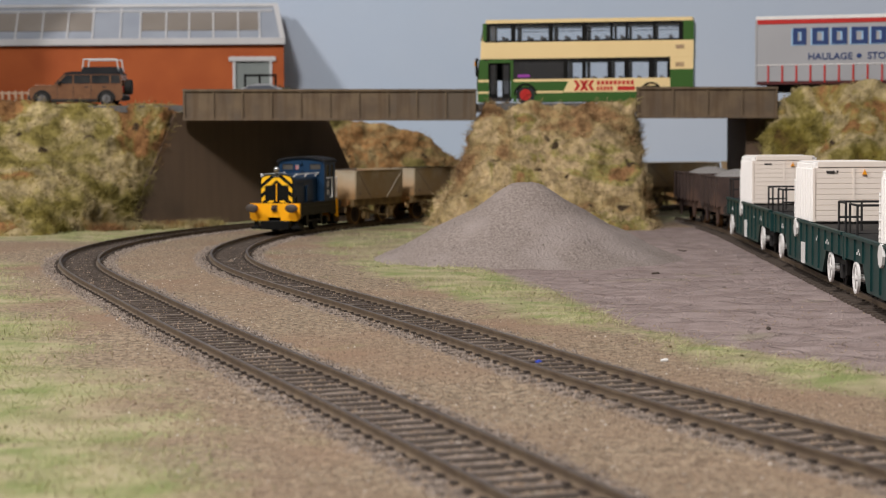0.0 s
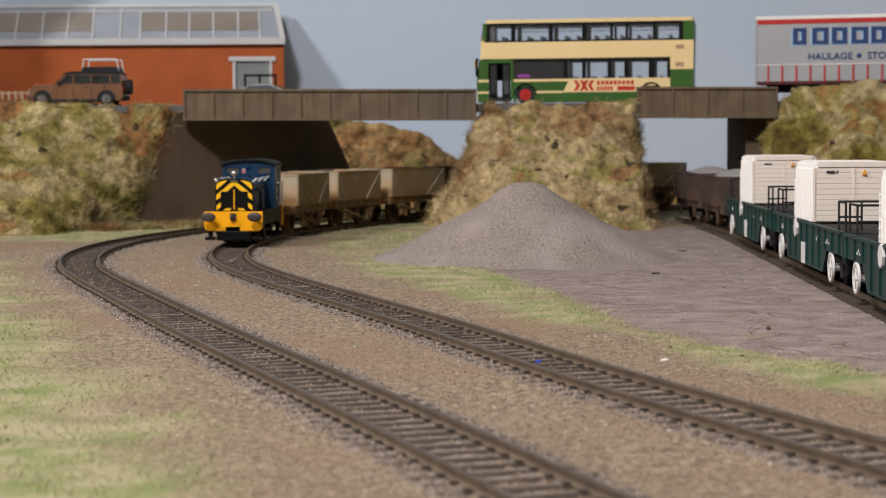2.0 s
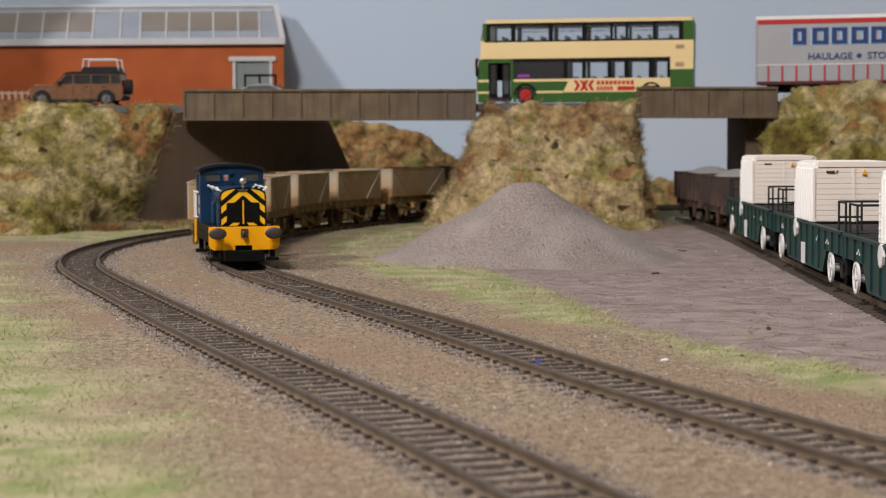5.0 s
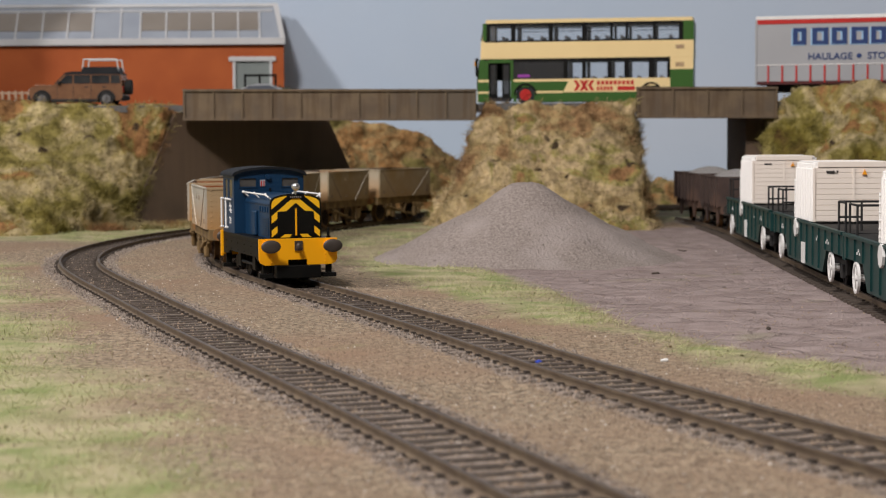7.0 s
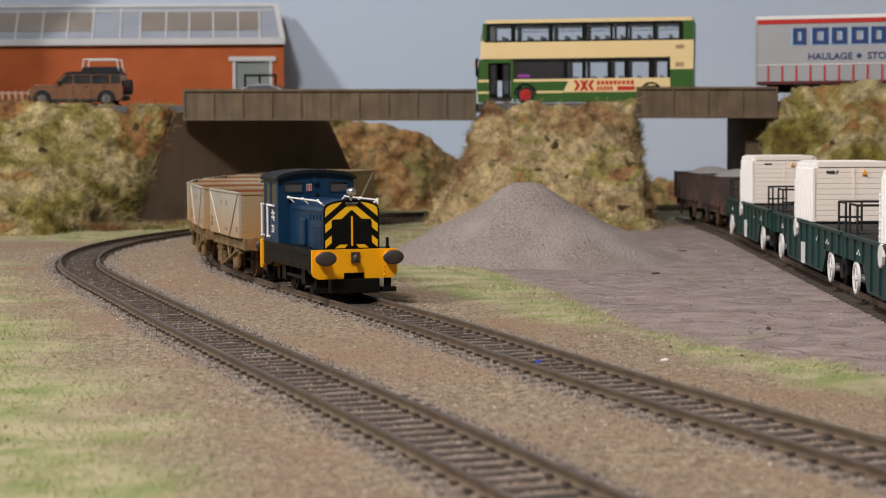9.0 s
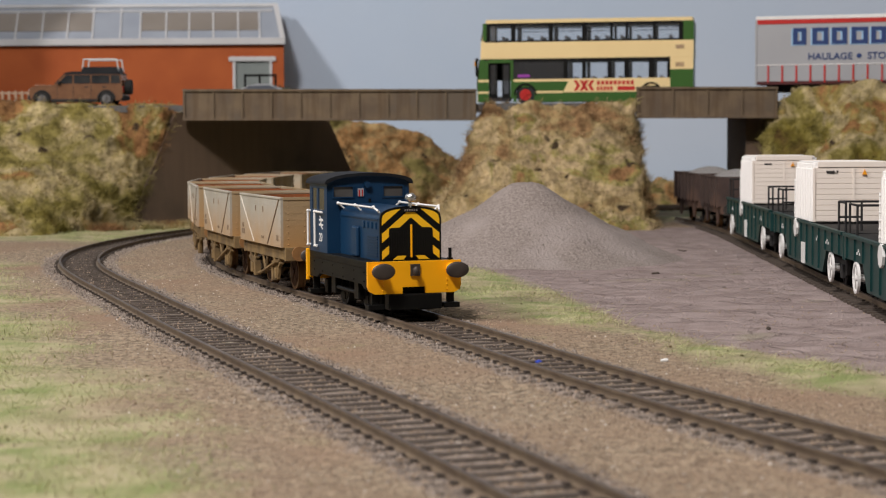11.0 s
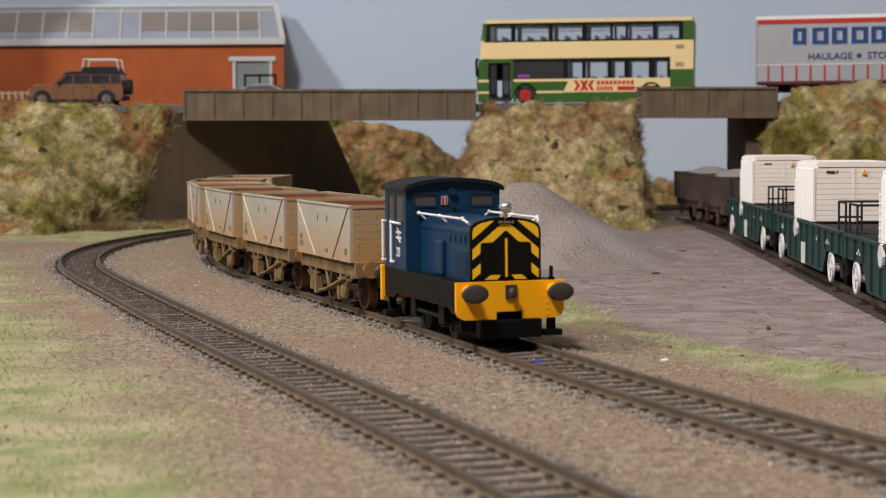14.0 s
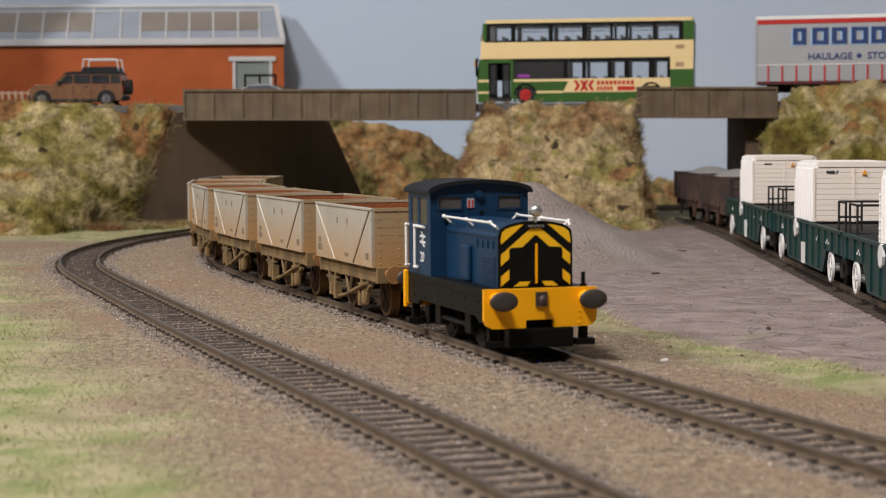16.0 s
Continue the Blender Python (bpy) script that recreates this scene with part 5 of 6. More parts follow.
def stone_wagon():
    w = empty("stone_wagon", "dark brown steel open wagon loaded with pale stone on the siding", "railway wagon", "stone wagons on the siding")
    L, W = 37.0, 16.5
    for sy in (-1, 1):
        bm = B()
        box(bm, -L, L, *sorted((sy * (W - 1), sy * W)), 14.5, 30.5)
        box(bm, -L, L, *sorted((sy * (W - 1), sy * (W + 0.5))), 30.0, 31.2, 0.15)
        for k in range(7):
            x = -L + 2 + k * (2 * L - 4) / 6
            box(bm, x - 0.6, x + 0.6, *sorted((sy * W, sy * (W + 0.7))), 13.5, 30.2)
        part("side_sheet", bm, BROWN_WAGON, w)
        bm = B()
        box(bm, -L, L, *sorted((sy * (W - 3), sy * (W - 2))), 10.0, 14.5)
        for x in (-22, 22):
            prism(bm, [(x - 4.6, 12), (x - 1.7, 4.0), (x + 1.7, 4.0), (x + 4.6, 12)], "y", *sorted((sy * (W - 2.4), sy * (W - 1.4))))
        part("sole_bar", bm, BROWN_WAGON, w)
    for sx in (-1, 1):
        bm = B()
        box(bm, *sorted((sx * (L - 1), sx * L)), -W + 1, W - 1, 14.5, 31.0)
        for y in (-10, -3.4, 3.4, 10):
            box(bm, *sorted((sx * L, sx * (L + 0.7))), y - 0.5, y + 0.5, 13.5, 30.4)
        part("end_sheet", bm, BROWN_WAGON, w)
        hs = part("headstock", box(B(), *sorted((sx * (L - 1), sx * (L + 0.8))), -15, 15, 10.2, 14.5), BROWN_WAGON, w)
        for y in (-11.0, 11.0):
            bm = B()
            rod(bm, (sx * (L + 0.6), y, 12.8), (sx * (L + 4.6), y, 12.8), 1.5, 12)
            rod(bm, (sx * (L + 4.6), y, 12.8), (sx * (L + 5.4), y, 12.8), 3.4, 16)
            part("buffer", bm, BUFFER, hs, smooth=True)
    v, f = [], []
    nx, ny = 24, 12
    for i in range(nx + 1):
        for j in range(ny + 1):
            x, y = -L + 1.2 + (2 * L - 2.4) * i / nx, -W + 1.2 + (2 * W - 2.4) * j / ny
            k = (1 - abs(2 * j / ny - 1) ** 2) * (1 - abs(2 * i / nx - 1) ** 3)
            v.append((x, y, 27.5 + 7.0 * k + noise.noise((x * 0.4, y * 0.4, 0)) * 0.8))
    for i in range(nx):
        for j in range(ny):
            a = i * (ny + 1) + j
            f.append((a, a + ny + 1, a + ny + 2, a + 1))
    load = from_np("stone_load", np.array(v), f, LOAD, w)
    tagged(load, "heaped pale grey stone")
    for x in (-22, 22):
        wheelset("wheelset", 6.0, 7.6, w, x, RIM, DARK)
    return w


sw = stone_wagon()
sw.matrix_basis = ride(SIDING, 735.0, 22)
copy_thing(sw, ride(SIDING, 828.0, 22))


# ---- see-through glazing for model windows ----
def glass(name, tint, clear):
    m = bpy.data.materials.new(name)
    m.use_nodes = True
    nt = m.node_tree
    b = nt.nodes["Principled BSDF"]
    b.inputs["Base Color"].default_value = (*tint, 1)
    b.inputs["Roughness"].default_value = 0.08
    tr = nt.nodes.new("ShaderNodeBsdfTransparent")
    tr.inputs[0].default_value = (0.97, 0.98, 0.99, 1)
    mx = nt.nodes.new("ShaderNodeMixShader")
    mx.inputs[0].default_value = clear
    nt.links.new(b.outputs[0], mx.inputs[1])
    nt.links.new(tr.outputs[0], mx.inputs[2])
    nt.links.new(mx.outputs[0], nt.nodes["Material Output"].inputs[0])
    return m


PANE = glass("clear_plastic_glazing", (0.5, 0.53, 0.56), 0.95)
SMOKED = glass("smoked_plastic_glazing", (0.05, 0.05, 0.05), 0.3)
TYRE = mat("black_tyre_rubber", (0.02, 0.02, 0.02), (0.03, 0.03, 0.03), 200, 0.8)
ROOF_WHITE = mat("dull_white_roof_bars", (0.58, 0.58, 0.58), (0.52, 0.52, 0.52), 40, 0.6)
SEAT = mat("grey_seat", (0.09, 0.09, 0.10), (0.12, 0.12, 0.13), 100, 0.8)


def openings(u0, u1, z0, z1, holes):
    """The strips that are left of a band when holes (u from, to) are cut out of it."""
    out, u = [], u0
    for a, b in holes:
        out.append((u, a, z0, z1))
        u = b
    out.append((u, u1, z0, z1))
    return [o for o in out if o[1] - o[0] > 0.05]


def wheel(parent, x, y, z, r, hub, name="wheel", out=-1):
    t = part(name, rod(B(), (x, y, z), (x, y - out * 3.2, z), r, 24), TYRE, parent, smooth=True)
    bm = B()
    rod(bm, (x, y + out * 0.25, z), (x, y, z), r * 0.62, 18)
    rod(bm, (x, y + out * 0.5, z), (x, y, z), r * 0.22, 10)
    for k in range(5):
        a = 2 * math.pi * k / 5
        rod(bm, (x, y + out * 0.45, z), (x + r * 0.55 * math.sin(a), y + out * 0.35, z + r * 0.55 * math.cos(a)), r * 0.09, 6)
    part("rim", bm, hub, t, smooth=True)
    return t


def build_bus():
    b = empty("double_decker_bus", "green and cream double-decker bus on the road bridge", "bus")
    L, D = 143.0, 33.0
    upper = [(9.0, 23.0), (26.0, 48.0), (51.0, 70.2), (73.2, 88.8), (90.6, 98.8), (100.7, 116.6), (118.5, 133.5)]
    lower = [(24.5, 58.0), (60.8, 70.2), (72.8, 86.9), (89.5, 98.0), (101.0, 114.0), (117.7, 126.0)]
    for near in (True, False):
        y0, y1 = (0.0, 0.9) if near else (D - 0.9, D)
        yo = -0.12 if near else D
        bm = B()
        for u in openings(6.5, L - 0.5, 42.2, 52.0, upper):
            box(bm, u[0], u[1], y0, y1, u[2], u[3])
        box(bm, 4.0, L - 0.5, y0, y1, 52.0, 53.6)
        box(bm, 5.4, L - 0.5, y0, y1, 41.0, 42.2)
        sd = part("upper_window_band", bm, BLACK, b, "black band round the upper deck windows")
        for a, c in upper:
            part("pane", box(B(), a, c, y0 + 0.3, y0 + 0.5, 42.2, 52.0), PANE, sd)
            if c - a > 14:
                part("vent_bar", box(B(), a, c, y0 + 0.1, y0 + 0.7, 49.4, 49.8), BLACK, sd)
        part("corner_panel", box(B(), 4.0, 6.5, y0 - 0.05, y1, 42.2, 53.5), BUS_GREEN, b)
        part("rear_corner", box(B(), L - 6.5, L + 0.3, y0 - 0.15, y1, 41.0, 53.6), BUS_GREEN, b)
        part("cream_band", box(B(), 3.8, L + 0.2, y0 - 0.2, y1, 30.0, 41.0, 0.15), BUS_CREAM, b, "broad cream band between the decks")
        bm = B()
        hole = [(8.0, 22.5)] if near else []
        for u in openings(4.0, 128.0, 16.6, 28.2, hole + lower):
            box(bm, u[0], u[1], y0, y1, u[2], u[3])
        box(bm, 3.6, 128.0, y0, y1, 28.2, 30.0)
        low = part("lower_window_band", bm, BLACK, b, "black band round the lower deck windows")
        for k, (a, c) in enumerate(lower):
            part("pane", box(B(), a, c, y0 + 0.3, y0 + 0.5, 16.6, 28.2), SMOKED if k == 0 else PANE, low)
        part("pillar", box(B(), 4.6, 7.6, y0 - 0.1, y1, 4.0, 29.0), BUS_GREEN, low)
        part("pillar", box(B(), 22.6, 24.4, y0 - 0.1, y1, 4.0, 29.0), BUS_GREEN, low)
        # skirts
        bm = B()
        for u in openings(24.4, L, 1.5, 16.4, [(26.6, 38.4), (109.0, 122.0)]):
            box(bm, u[0], u[1], y0, y1, u[2], u[3])
        box(bm, 26.6, 38.4, y0, y1, 11.2, 16.4)
        box(bm, 109, 122, y0, y1, 11.2, 16.4)
        box(bm, 1.2, 8.0, y0, y1, 1.5, 16.4)
        skirt = part("skirt", bm, BUS_GREEN, b, "dark green lower panels")
        part("cream_panel", prism(B(), [(57.5, 7.6), (108.8, 7.6), (112, 11.4), (120, 11.4), (122.2, 7.6), (128, 7.6), (128, 16.6), (62.0, 16.6)], "y", y0 - 0.25, y1 - 0.6 if near else y1 + 0.25), BUS_CREAM, skirt, "cream panel with red markings")
        part("cream_line", box(B(), 38.6, 57.4, y0 - 0.2, y1, 7.2, 8.6), BUS_CREAM, skirt)
        part("cream_line", box(B(), 24.6, 62.0, y0 - 0.2, y1, 14.8, 16.5), BUS_CREAM, skirt)
        part("cream_line", box(B(), 1.0, 8.0, y0 - 0.2, y1, 7.2, 8.6), BUS_CREAM, skirt)
        part("cream_line", box(B(), 1.0, 8.0, y0 - 0.2, y1, 14.8, 16.4), BUS_CREAM, skirt)
        part("rear_panel", box(B(), 128.0, L, y0 - 0.22, y1, 22.0, 30.0), BUS_CREAM, b)
        part("rear_panel", box(B(), 128.0, L, y0 - 0.1, y1, 1.5, 22.0), BUS_GREEN, b)
        if near:
            for z in (35.5, 24.0):
                bm = B()
                for k in range(4):
                    box(bm, 131.5, 137.0, -0.45, 0, z + k * 0.7, z + 0.4 + k * 0.7)
                part("vent", bm, FENCE, b)
            # fleet emblem and name drawn as plain red shapes
            for a, s in ((64.6, 1), (68.5, 1), (72.5, -1), (76.2, -1)):
                part("fleet_mark", prism(B(), [(a, 8.6), (a + 2.2, 8.6), (a + 2.2 + s * 2.2, 12.0), (a + 2.2, 15.4), (a, 15.4), (a + s * 2.2, 12.0)], "y", -0.45, -0.25), RED, skirt)
            for z, x0, x1, n in ((12.4, 80.0, 105.0, 9), (8.6, 80.0, 91.0, 5)):
                w = (x1 - x0) / n
                for k in range(n):
                    part("name_bar", box(B(), x0 + k * w, x0 + k * w + w * 0.72, -0.42, -0.25, z, z + 2.6), RED, skirt)
            part("red_block", box(B(), 93.5, 105.0, -0.42, -0.25, 8.6, 11.2), RED, skirt)
            part("poster", box(B(), 27.5, 35.5, 0.0, 0.28, 17.8, 19.6), PURPLE, low)
            # folding doors
            for a, c in ((8.2, 13.6), (16.8, 22.2)):
                d = B()
                box(d, a, a + 0.9, 0.9, 1.5, 4.0, 27.4)
                box(d, c - 0.9, c, 0.9, 1.5, 4.0, 27.4)
                box(d, a, c, 0.9, 1.5, 4.0, 7.0)
                box(d, a, c, 0.9, 1.5, 26.2, 27.4)
                dr = part("door", d, BLACK, b)
                part("pane", box(B(), a + 0.9, c - 0.9, 1.1, 1.3, 7.0, 26.2), SMOKED, dr)
            part("door_header", box(B(), 7.6, 22.6, -0.1, 0.9, 27.4, 29.8), BUS_GREEN, b)
            part("step", box(B(), 8.0, 22.5, 0.2, 6.0, 2.0, 4.0), DARK, b)
    # front, roof, decks
    fr = [(0.2, 1.5), (0.0, 14.0), (1.4, 28.6), (2.4, 30.0), (2.6, 41.0), (4.6, 52.0), (7.0, 55.0), (8.0, 55.0), (8.0, 41.0), (7.0, 30.0), (7.0, 1.5)]
    part("front_shell", prism(B(), fr, "y", 1.0, D - 1.0), BUS_CREAM, b)
    part("windscreen", prism(B(), [(-0.25, 9.0), (-0.3, 14.5), (1.1, 28.0), (1.8, 28.0), (0.4, 9.0)], "y", 0.6, D - 0.6), SMOKED, b)
    part("front_corner", prism(B(), [(0.6, 1.5), (0.4, 14.0), (1.9, 29.8), (4.8, 29.8), (4.8, 1.5)], "y", -0.1, 1.0), BUS_GREEN, b)
    part("upper_screen", prism(B(), [(2.4, 42.2), (4.4, 52.2), (5.0, 52.2), (3.2, 42.2)], "y", 0.8, D - 0.8), SMOKED, b)
    part("roof", prism(B(), [(0.2, 53.5), (D - 0.2, 53.5), (D - 0.2, 55.0), (D - 2.5, 56.2), (2.5, 56.2), (0.2, 55.0)], "x", 6.0, L - 0.5), BUS_CREAM, b, "cream roof", True)
    part("rear_shell", box(B(), L - 1.2, L, 0.9, D - 0.9, 1.5, 53.6), BUS_GREEN, b)
    part("deck_floor", box(B(), 8, L - 1.2, 1.0, D - 1.0, 31.0, 32.0), DARK, b)
    part("deck_floor", box(B(), 8, L - 1.2, 1.0, D - 1.0, 4.2, 5.2), DARK, b)
    me = None
    for z, xs in ((32.0, (16, 33, 42, 58, 66, 78, 85, 95, 106, 113, 127)), (5.2, (64, 76, 84, 94, 106, 121))):
        for x in xs:
            for y in (5.5, 23.0):
                if me is None:
                    bm = B()
                    box(bm, 0, 1.6, 0, 6.0, 3.0, 13.2, 0.5)
                    box(bm, -4.2, 1.0, 0, 6.0, 2.0, 4.4, 0.4)
                    box(bm, -2, -1, 2, 4, 0, 2)
                    ob = part("seat", bm, SEAT, b)
                    me = ob.data
                    ob.location = (x * MM, y * MM, z * MM)
                else:
                    shared("seat", me, b, x, y, z)
    for x, hub in ((32.5, RED), (115.5, RED)):
        part("wheel_arch", prism(B(), arc(x, 6.2, 7.6, 0, 180, 14) + arc(x, 6.2, 6.4, 180, 0, 14), "y", -0.5, 0.6), BLACK, b, "black wheel arch rim")
        wheel(b, x, 0.6, 6.2, 6.2, hub)
        wheel(b, x, D - 1.2, 6.2, 6.2, hub, out=1)
    bm = B()
    rod(bm, (1.6, -0.2, 29.0), (0.6, -1.0, 30.4), 0.4)
    box(bm, -0.8, 0.8, -1.6, -0.2, 18.5, 30.6, 0.4)
    part("mirror", bm, BLACK, b)
    part("side_lamp", box(B(), -1.6, -0.2, -1.4, -0.4, 25.4, 28.6, 0.3), ORANGE, b, "orange mirror lamp")
    b.matrix_basis = pose(23.3 * MM, 1229 * MM, (ROAD - 0.6) * MM, 0, 0, -10.0)
    return b


build_bus()


def build_trailer():
    t = empty("lorry_trailer", "grey curtain-sided lorry trailer with navy lettering on the road", "trailer")
    L, D, z0, z1 = 175.0, 33.0, 12.0, 57.0
    part("body", box(B(), 0, L, 0.3, D, z0 + 2, z1 - 5, 0.2), CURTAIN, t, "pale grey curtain side")
    part("top_rail", box(B(), 0, L, 0, D, z1 - 2.4, z1, 0.4), WHITE, t)
    part("red_rail", box(B(), 0, L, -0.1, D, z1 - 5.2, z1 - 2.4), RED, t)
    part("side_rail", box(B(), 0, L, 0, D, z0, z0 + 2), MAROON, t)
    part("rear_post", box(B(), -0.4, 1.0, -0.2, D + 0.2, z0, z1 - 2.4, 0.2), CURTAIN, t)
    for k in range(16):
        x = 8 + k * 8.9
        part("buckle_strap", box(B(), x - 0.55, x + 0.55, -0.3, 0.3, z0 + 1.2, z0 + 12.6), RED, t)
    part("lower_hem", box(B(), 0, L, -0.05, 0.3, z0 + 12.6, z0 + 13.1), WHITE, t)
    # the firm's name as plain navy blocks with pale blue edges, and the words below it
    for k, w in enumerate((8.6, 10.2, 9.6, 10.4, 9.4, 9.0, 9.0, 9.0)):
        x = 23.5 + k * 12.2
        for nm, dx, dz, ya, yb, mm in (("name_edge", -0.9, -0.5, 0.02, 0.3, PALE_BLUE), ("name_block", 0.0, 0.0, -0.12, 0.15, NAVY)):
            b2 = B()
            xa, xb, za, zb = x + dx, x + w + dx, 37.9 + dz, 48.9 + dz
            box(b2, xa, xa + 3.1, ya, yb, za, zb)
            box(b2, xb - 3.1, xb, ya, yb, za, zb)
            box(b2, xa + 3.1, xb - 3.1, ya, yb, za, za + 2.6)
            box(b2, xa + 3.1, xb - 3.1, ya, yb, zb - 2.6, zb)
            part(nm, b2, mm, t)
    word("painted_word", "HAULAGE", 6.2, NAVY, t, pose(33 * MM, -0.02 * MM, 28.0 * MM, 90, 0, 0), bold=0.1)
    word("painted_word", "STO", 6.2, NAVY, t, pose(70 * MM, -0.02 * MM, 28.0 * MM, 90, 0, 0), bold=0.1)
    part("painted_dot", rod(B(), (65.0, -0.1, 30.2), (65.0, 0.3, 30.2), 1.6, 16), NAVY, t)
    part("chassis", box(B(), 6, L - 4, 8, D - 8, 7.0, 12.0, 0.3), DARK, t)
    part("bumper", box(B(), 0.5, 2.0, 2, D - 2, 6.0, 9.0), DARK, t)
    for x in (44, 59, 74):
        wheel(t, x, 1.5, 6.0, 6.0, SILVER)
        wheel(t, x, D - 1.5, 6.0, 6.0, SILVER, out=1)
    leg = B()
    box(leg, 140, 143, 5, 8, 0, 8)
    part("landing_leg", leg, DARK, t)
    part("landing_leg", box(B(), 140, 143, D - 8, D - 5, 0, 8), DARK, t)
    t.matrix_basis = pose(208.5 * MM, 1226 * MM, (ROAD - 0.6) * MM, 0, 0, -17.0) @ Matrix.Diagonal((1.035, 1.0, 1.0, 1.0))


build_trailer()


def build_offroader():
    c = empty("off_road_car", "bronze off-road car with roof tent rack on the embankment", "car")
    D = 25.0
    fx, rx, r = 8.6, 50.6, 4.5

    def arch(x):
        return [(x + 5.5 * math.cos(radians(a)), 4.4 + 5.5 * math.sin(radians(a))) for a in range(-10, 191, 20)]

    body = [(0.8, 5.2), (0.2, 9.4), (0.8, 11.6), (2.4, 12.7), (9.0, 13.3), (16.4, 13.8), (60.6, 13.8), (61.4, 11.0), (61.2, 5.4), (59.6, 3.4)] + arch(rx) + [(44.6, 3.1), (14.8, 3.1)] + arch(fx) + [(2.4, 3.4)]
    bm = prism(B(), body, "y", 0, D)
    part("body", bm, CAR_BRONZE, c, "metallic bronze bodywork")
    cb = part("cabin", prism(B(), [(16.2, 13.8), (22.6, 20.2), (25.2, 21.6), (58.4, 21.6), (60.0, 20.4), (60.9, 13.8)], "y", 1.2, D - 1.2), CAR_BRONZE, c)
    part("roof", prism(B(), [(22.0, 20.6), (24.4, 21.9), (27.0, 22.4), (57.0, 22.4), (59.4, 21.7), (60.4, 20.6)], "y", 0.9, D - 0.9), ROOF_BLACK, c, "dark grey roof")
    for pts in ([(19.2, 14.6), (24.2, 20.0), (28.4, 20.0), (28.4, 14.6)], [(29.4, 14.6), (29.4, 20.0), (40.0, 20.0), (40.0, 14.6)], [(41.0, 14.6), (41.0, 20.0), (52.6, 20.0), (52.6, 14.6)], [(53.6, 14.6), (53.6, 20.0), (59.0, 20.0), (59.8, 14.6)]):
        part("side_window", prism(B(), pts, "y", 0.95, 1.2), GLASS_DARK, cb)
        part("side_window", prism(B(), pts, "y", D - 1.2, D - 0.95), GLASS_DARK, cb)
    part("windscreen", prism(B(), [(16.8, 14.6), (22.4, 20.1), (22.0, 20.3), (16.0, 14.6)], "y", 2.5, D - 2.5), GLASS_DARK, cb)
    for x in (fx, rx):
        for y, o in ((0.0, -1), (D, 1)):
            part("wheel_arch", prism(B(), arc(x, 4.4, 6.1, 0, 180, 12) + arc(x, 4.4, 5.0, 180, 0, 12), "y", *sorted((y - o * 0.4, y + o * 0.45))), DARK, c, "black wheel arch trim")
            wheel(c, x, y + o * 0.2, r, r, ALLOY, out=o)
    part("sill", box(B(), 14.4, 45.0, -0.2, D + 0.2, 2.6, 4.6, 0.3), DARK, c)
    part("bumper", box(B(), -0.8, 3.0, 0.4, D - 0.4, 3.8, 7.4, 0.5), DARK, c)
    part("bumper", box(B(), 56.6, 62.0, 0.4, D - 0.4, 3.8, 6.8, 0.5), DARK, c)
    part("bonnet_strip", box(B(), 3.0, 16.0, 3.0, D - 3.0, 13.1, 13.9, 0.3), CAR_BRONZE, c)
    for y in (0.6, D - 3.4):
        part("headlight", box(B(), 0.0, 1.4, y, y + 2.8, 8.6, 11.2, 0.4), SILVER, c)
        part("rear_light", box(B(), 60.9, 61.7, y + 0.4, y + 2.0, 8.6, 12.6, 0.2), RED, c)
    for u in (29.6, 41.2):
        part("door_handle", box(B(), u + 7, u + 9.5, -0.25, 0.1, 11.9, 12.5), DARK, c)
    for u in (18.6, 28.9, 40.5):
        part("door_seam", box(B(), u, u + 0.25, -0.06, 0.1, 5.0, 13.6), DARK, c)
    part("door_mirror", box(B(), 19.0, 20.8, -2.0, 0.6, 13.8, 16.0, 0.4), DARK, c)
    part("spare_wheel", rod(B(), (61.4, D / 2, 12.4), (65.4, D / 2, 12.4), 5.0, 24), TYRE, c, smooth=True)
    # folded roof tent with a pale loop rail
    part("roof_tent", prism(B(), [(34.0, 22.4), (35.4, 25.4), (57.2, 25.4), (58.8, 22.4)], "y", 2.0, D - 2.0), ROOF_BLACK, c, "grey folded roof tent")
    for y in (3.0, D - 3.0):
        bm = B()
        for p, q in (((34.8, 22.6), (35.6, 30.4)), ((35.6, 30.4), (57.2, 30.4)), ((57.2, 30.4), (58.4, 22.6))):
            rod(bm, (p[0], y, p[1]), (q[0], y, q[1]), 0.45)
        part("rack_rail", bm, ROOF_WHITE, c)
    c.matrix_basis = pose(-270.0 * MM, 1204 * MM, (ROAD - 0.3) * MM, 0, 0, 0.0)


build_offroader()


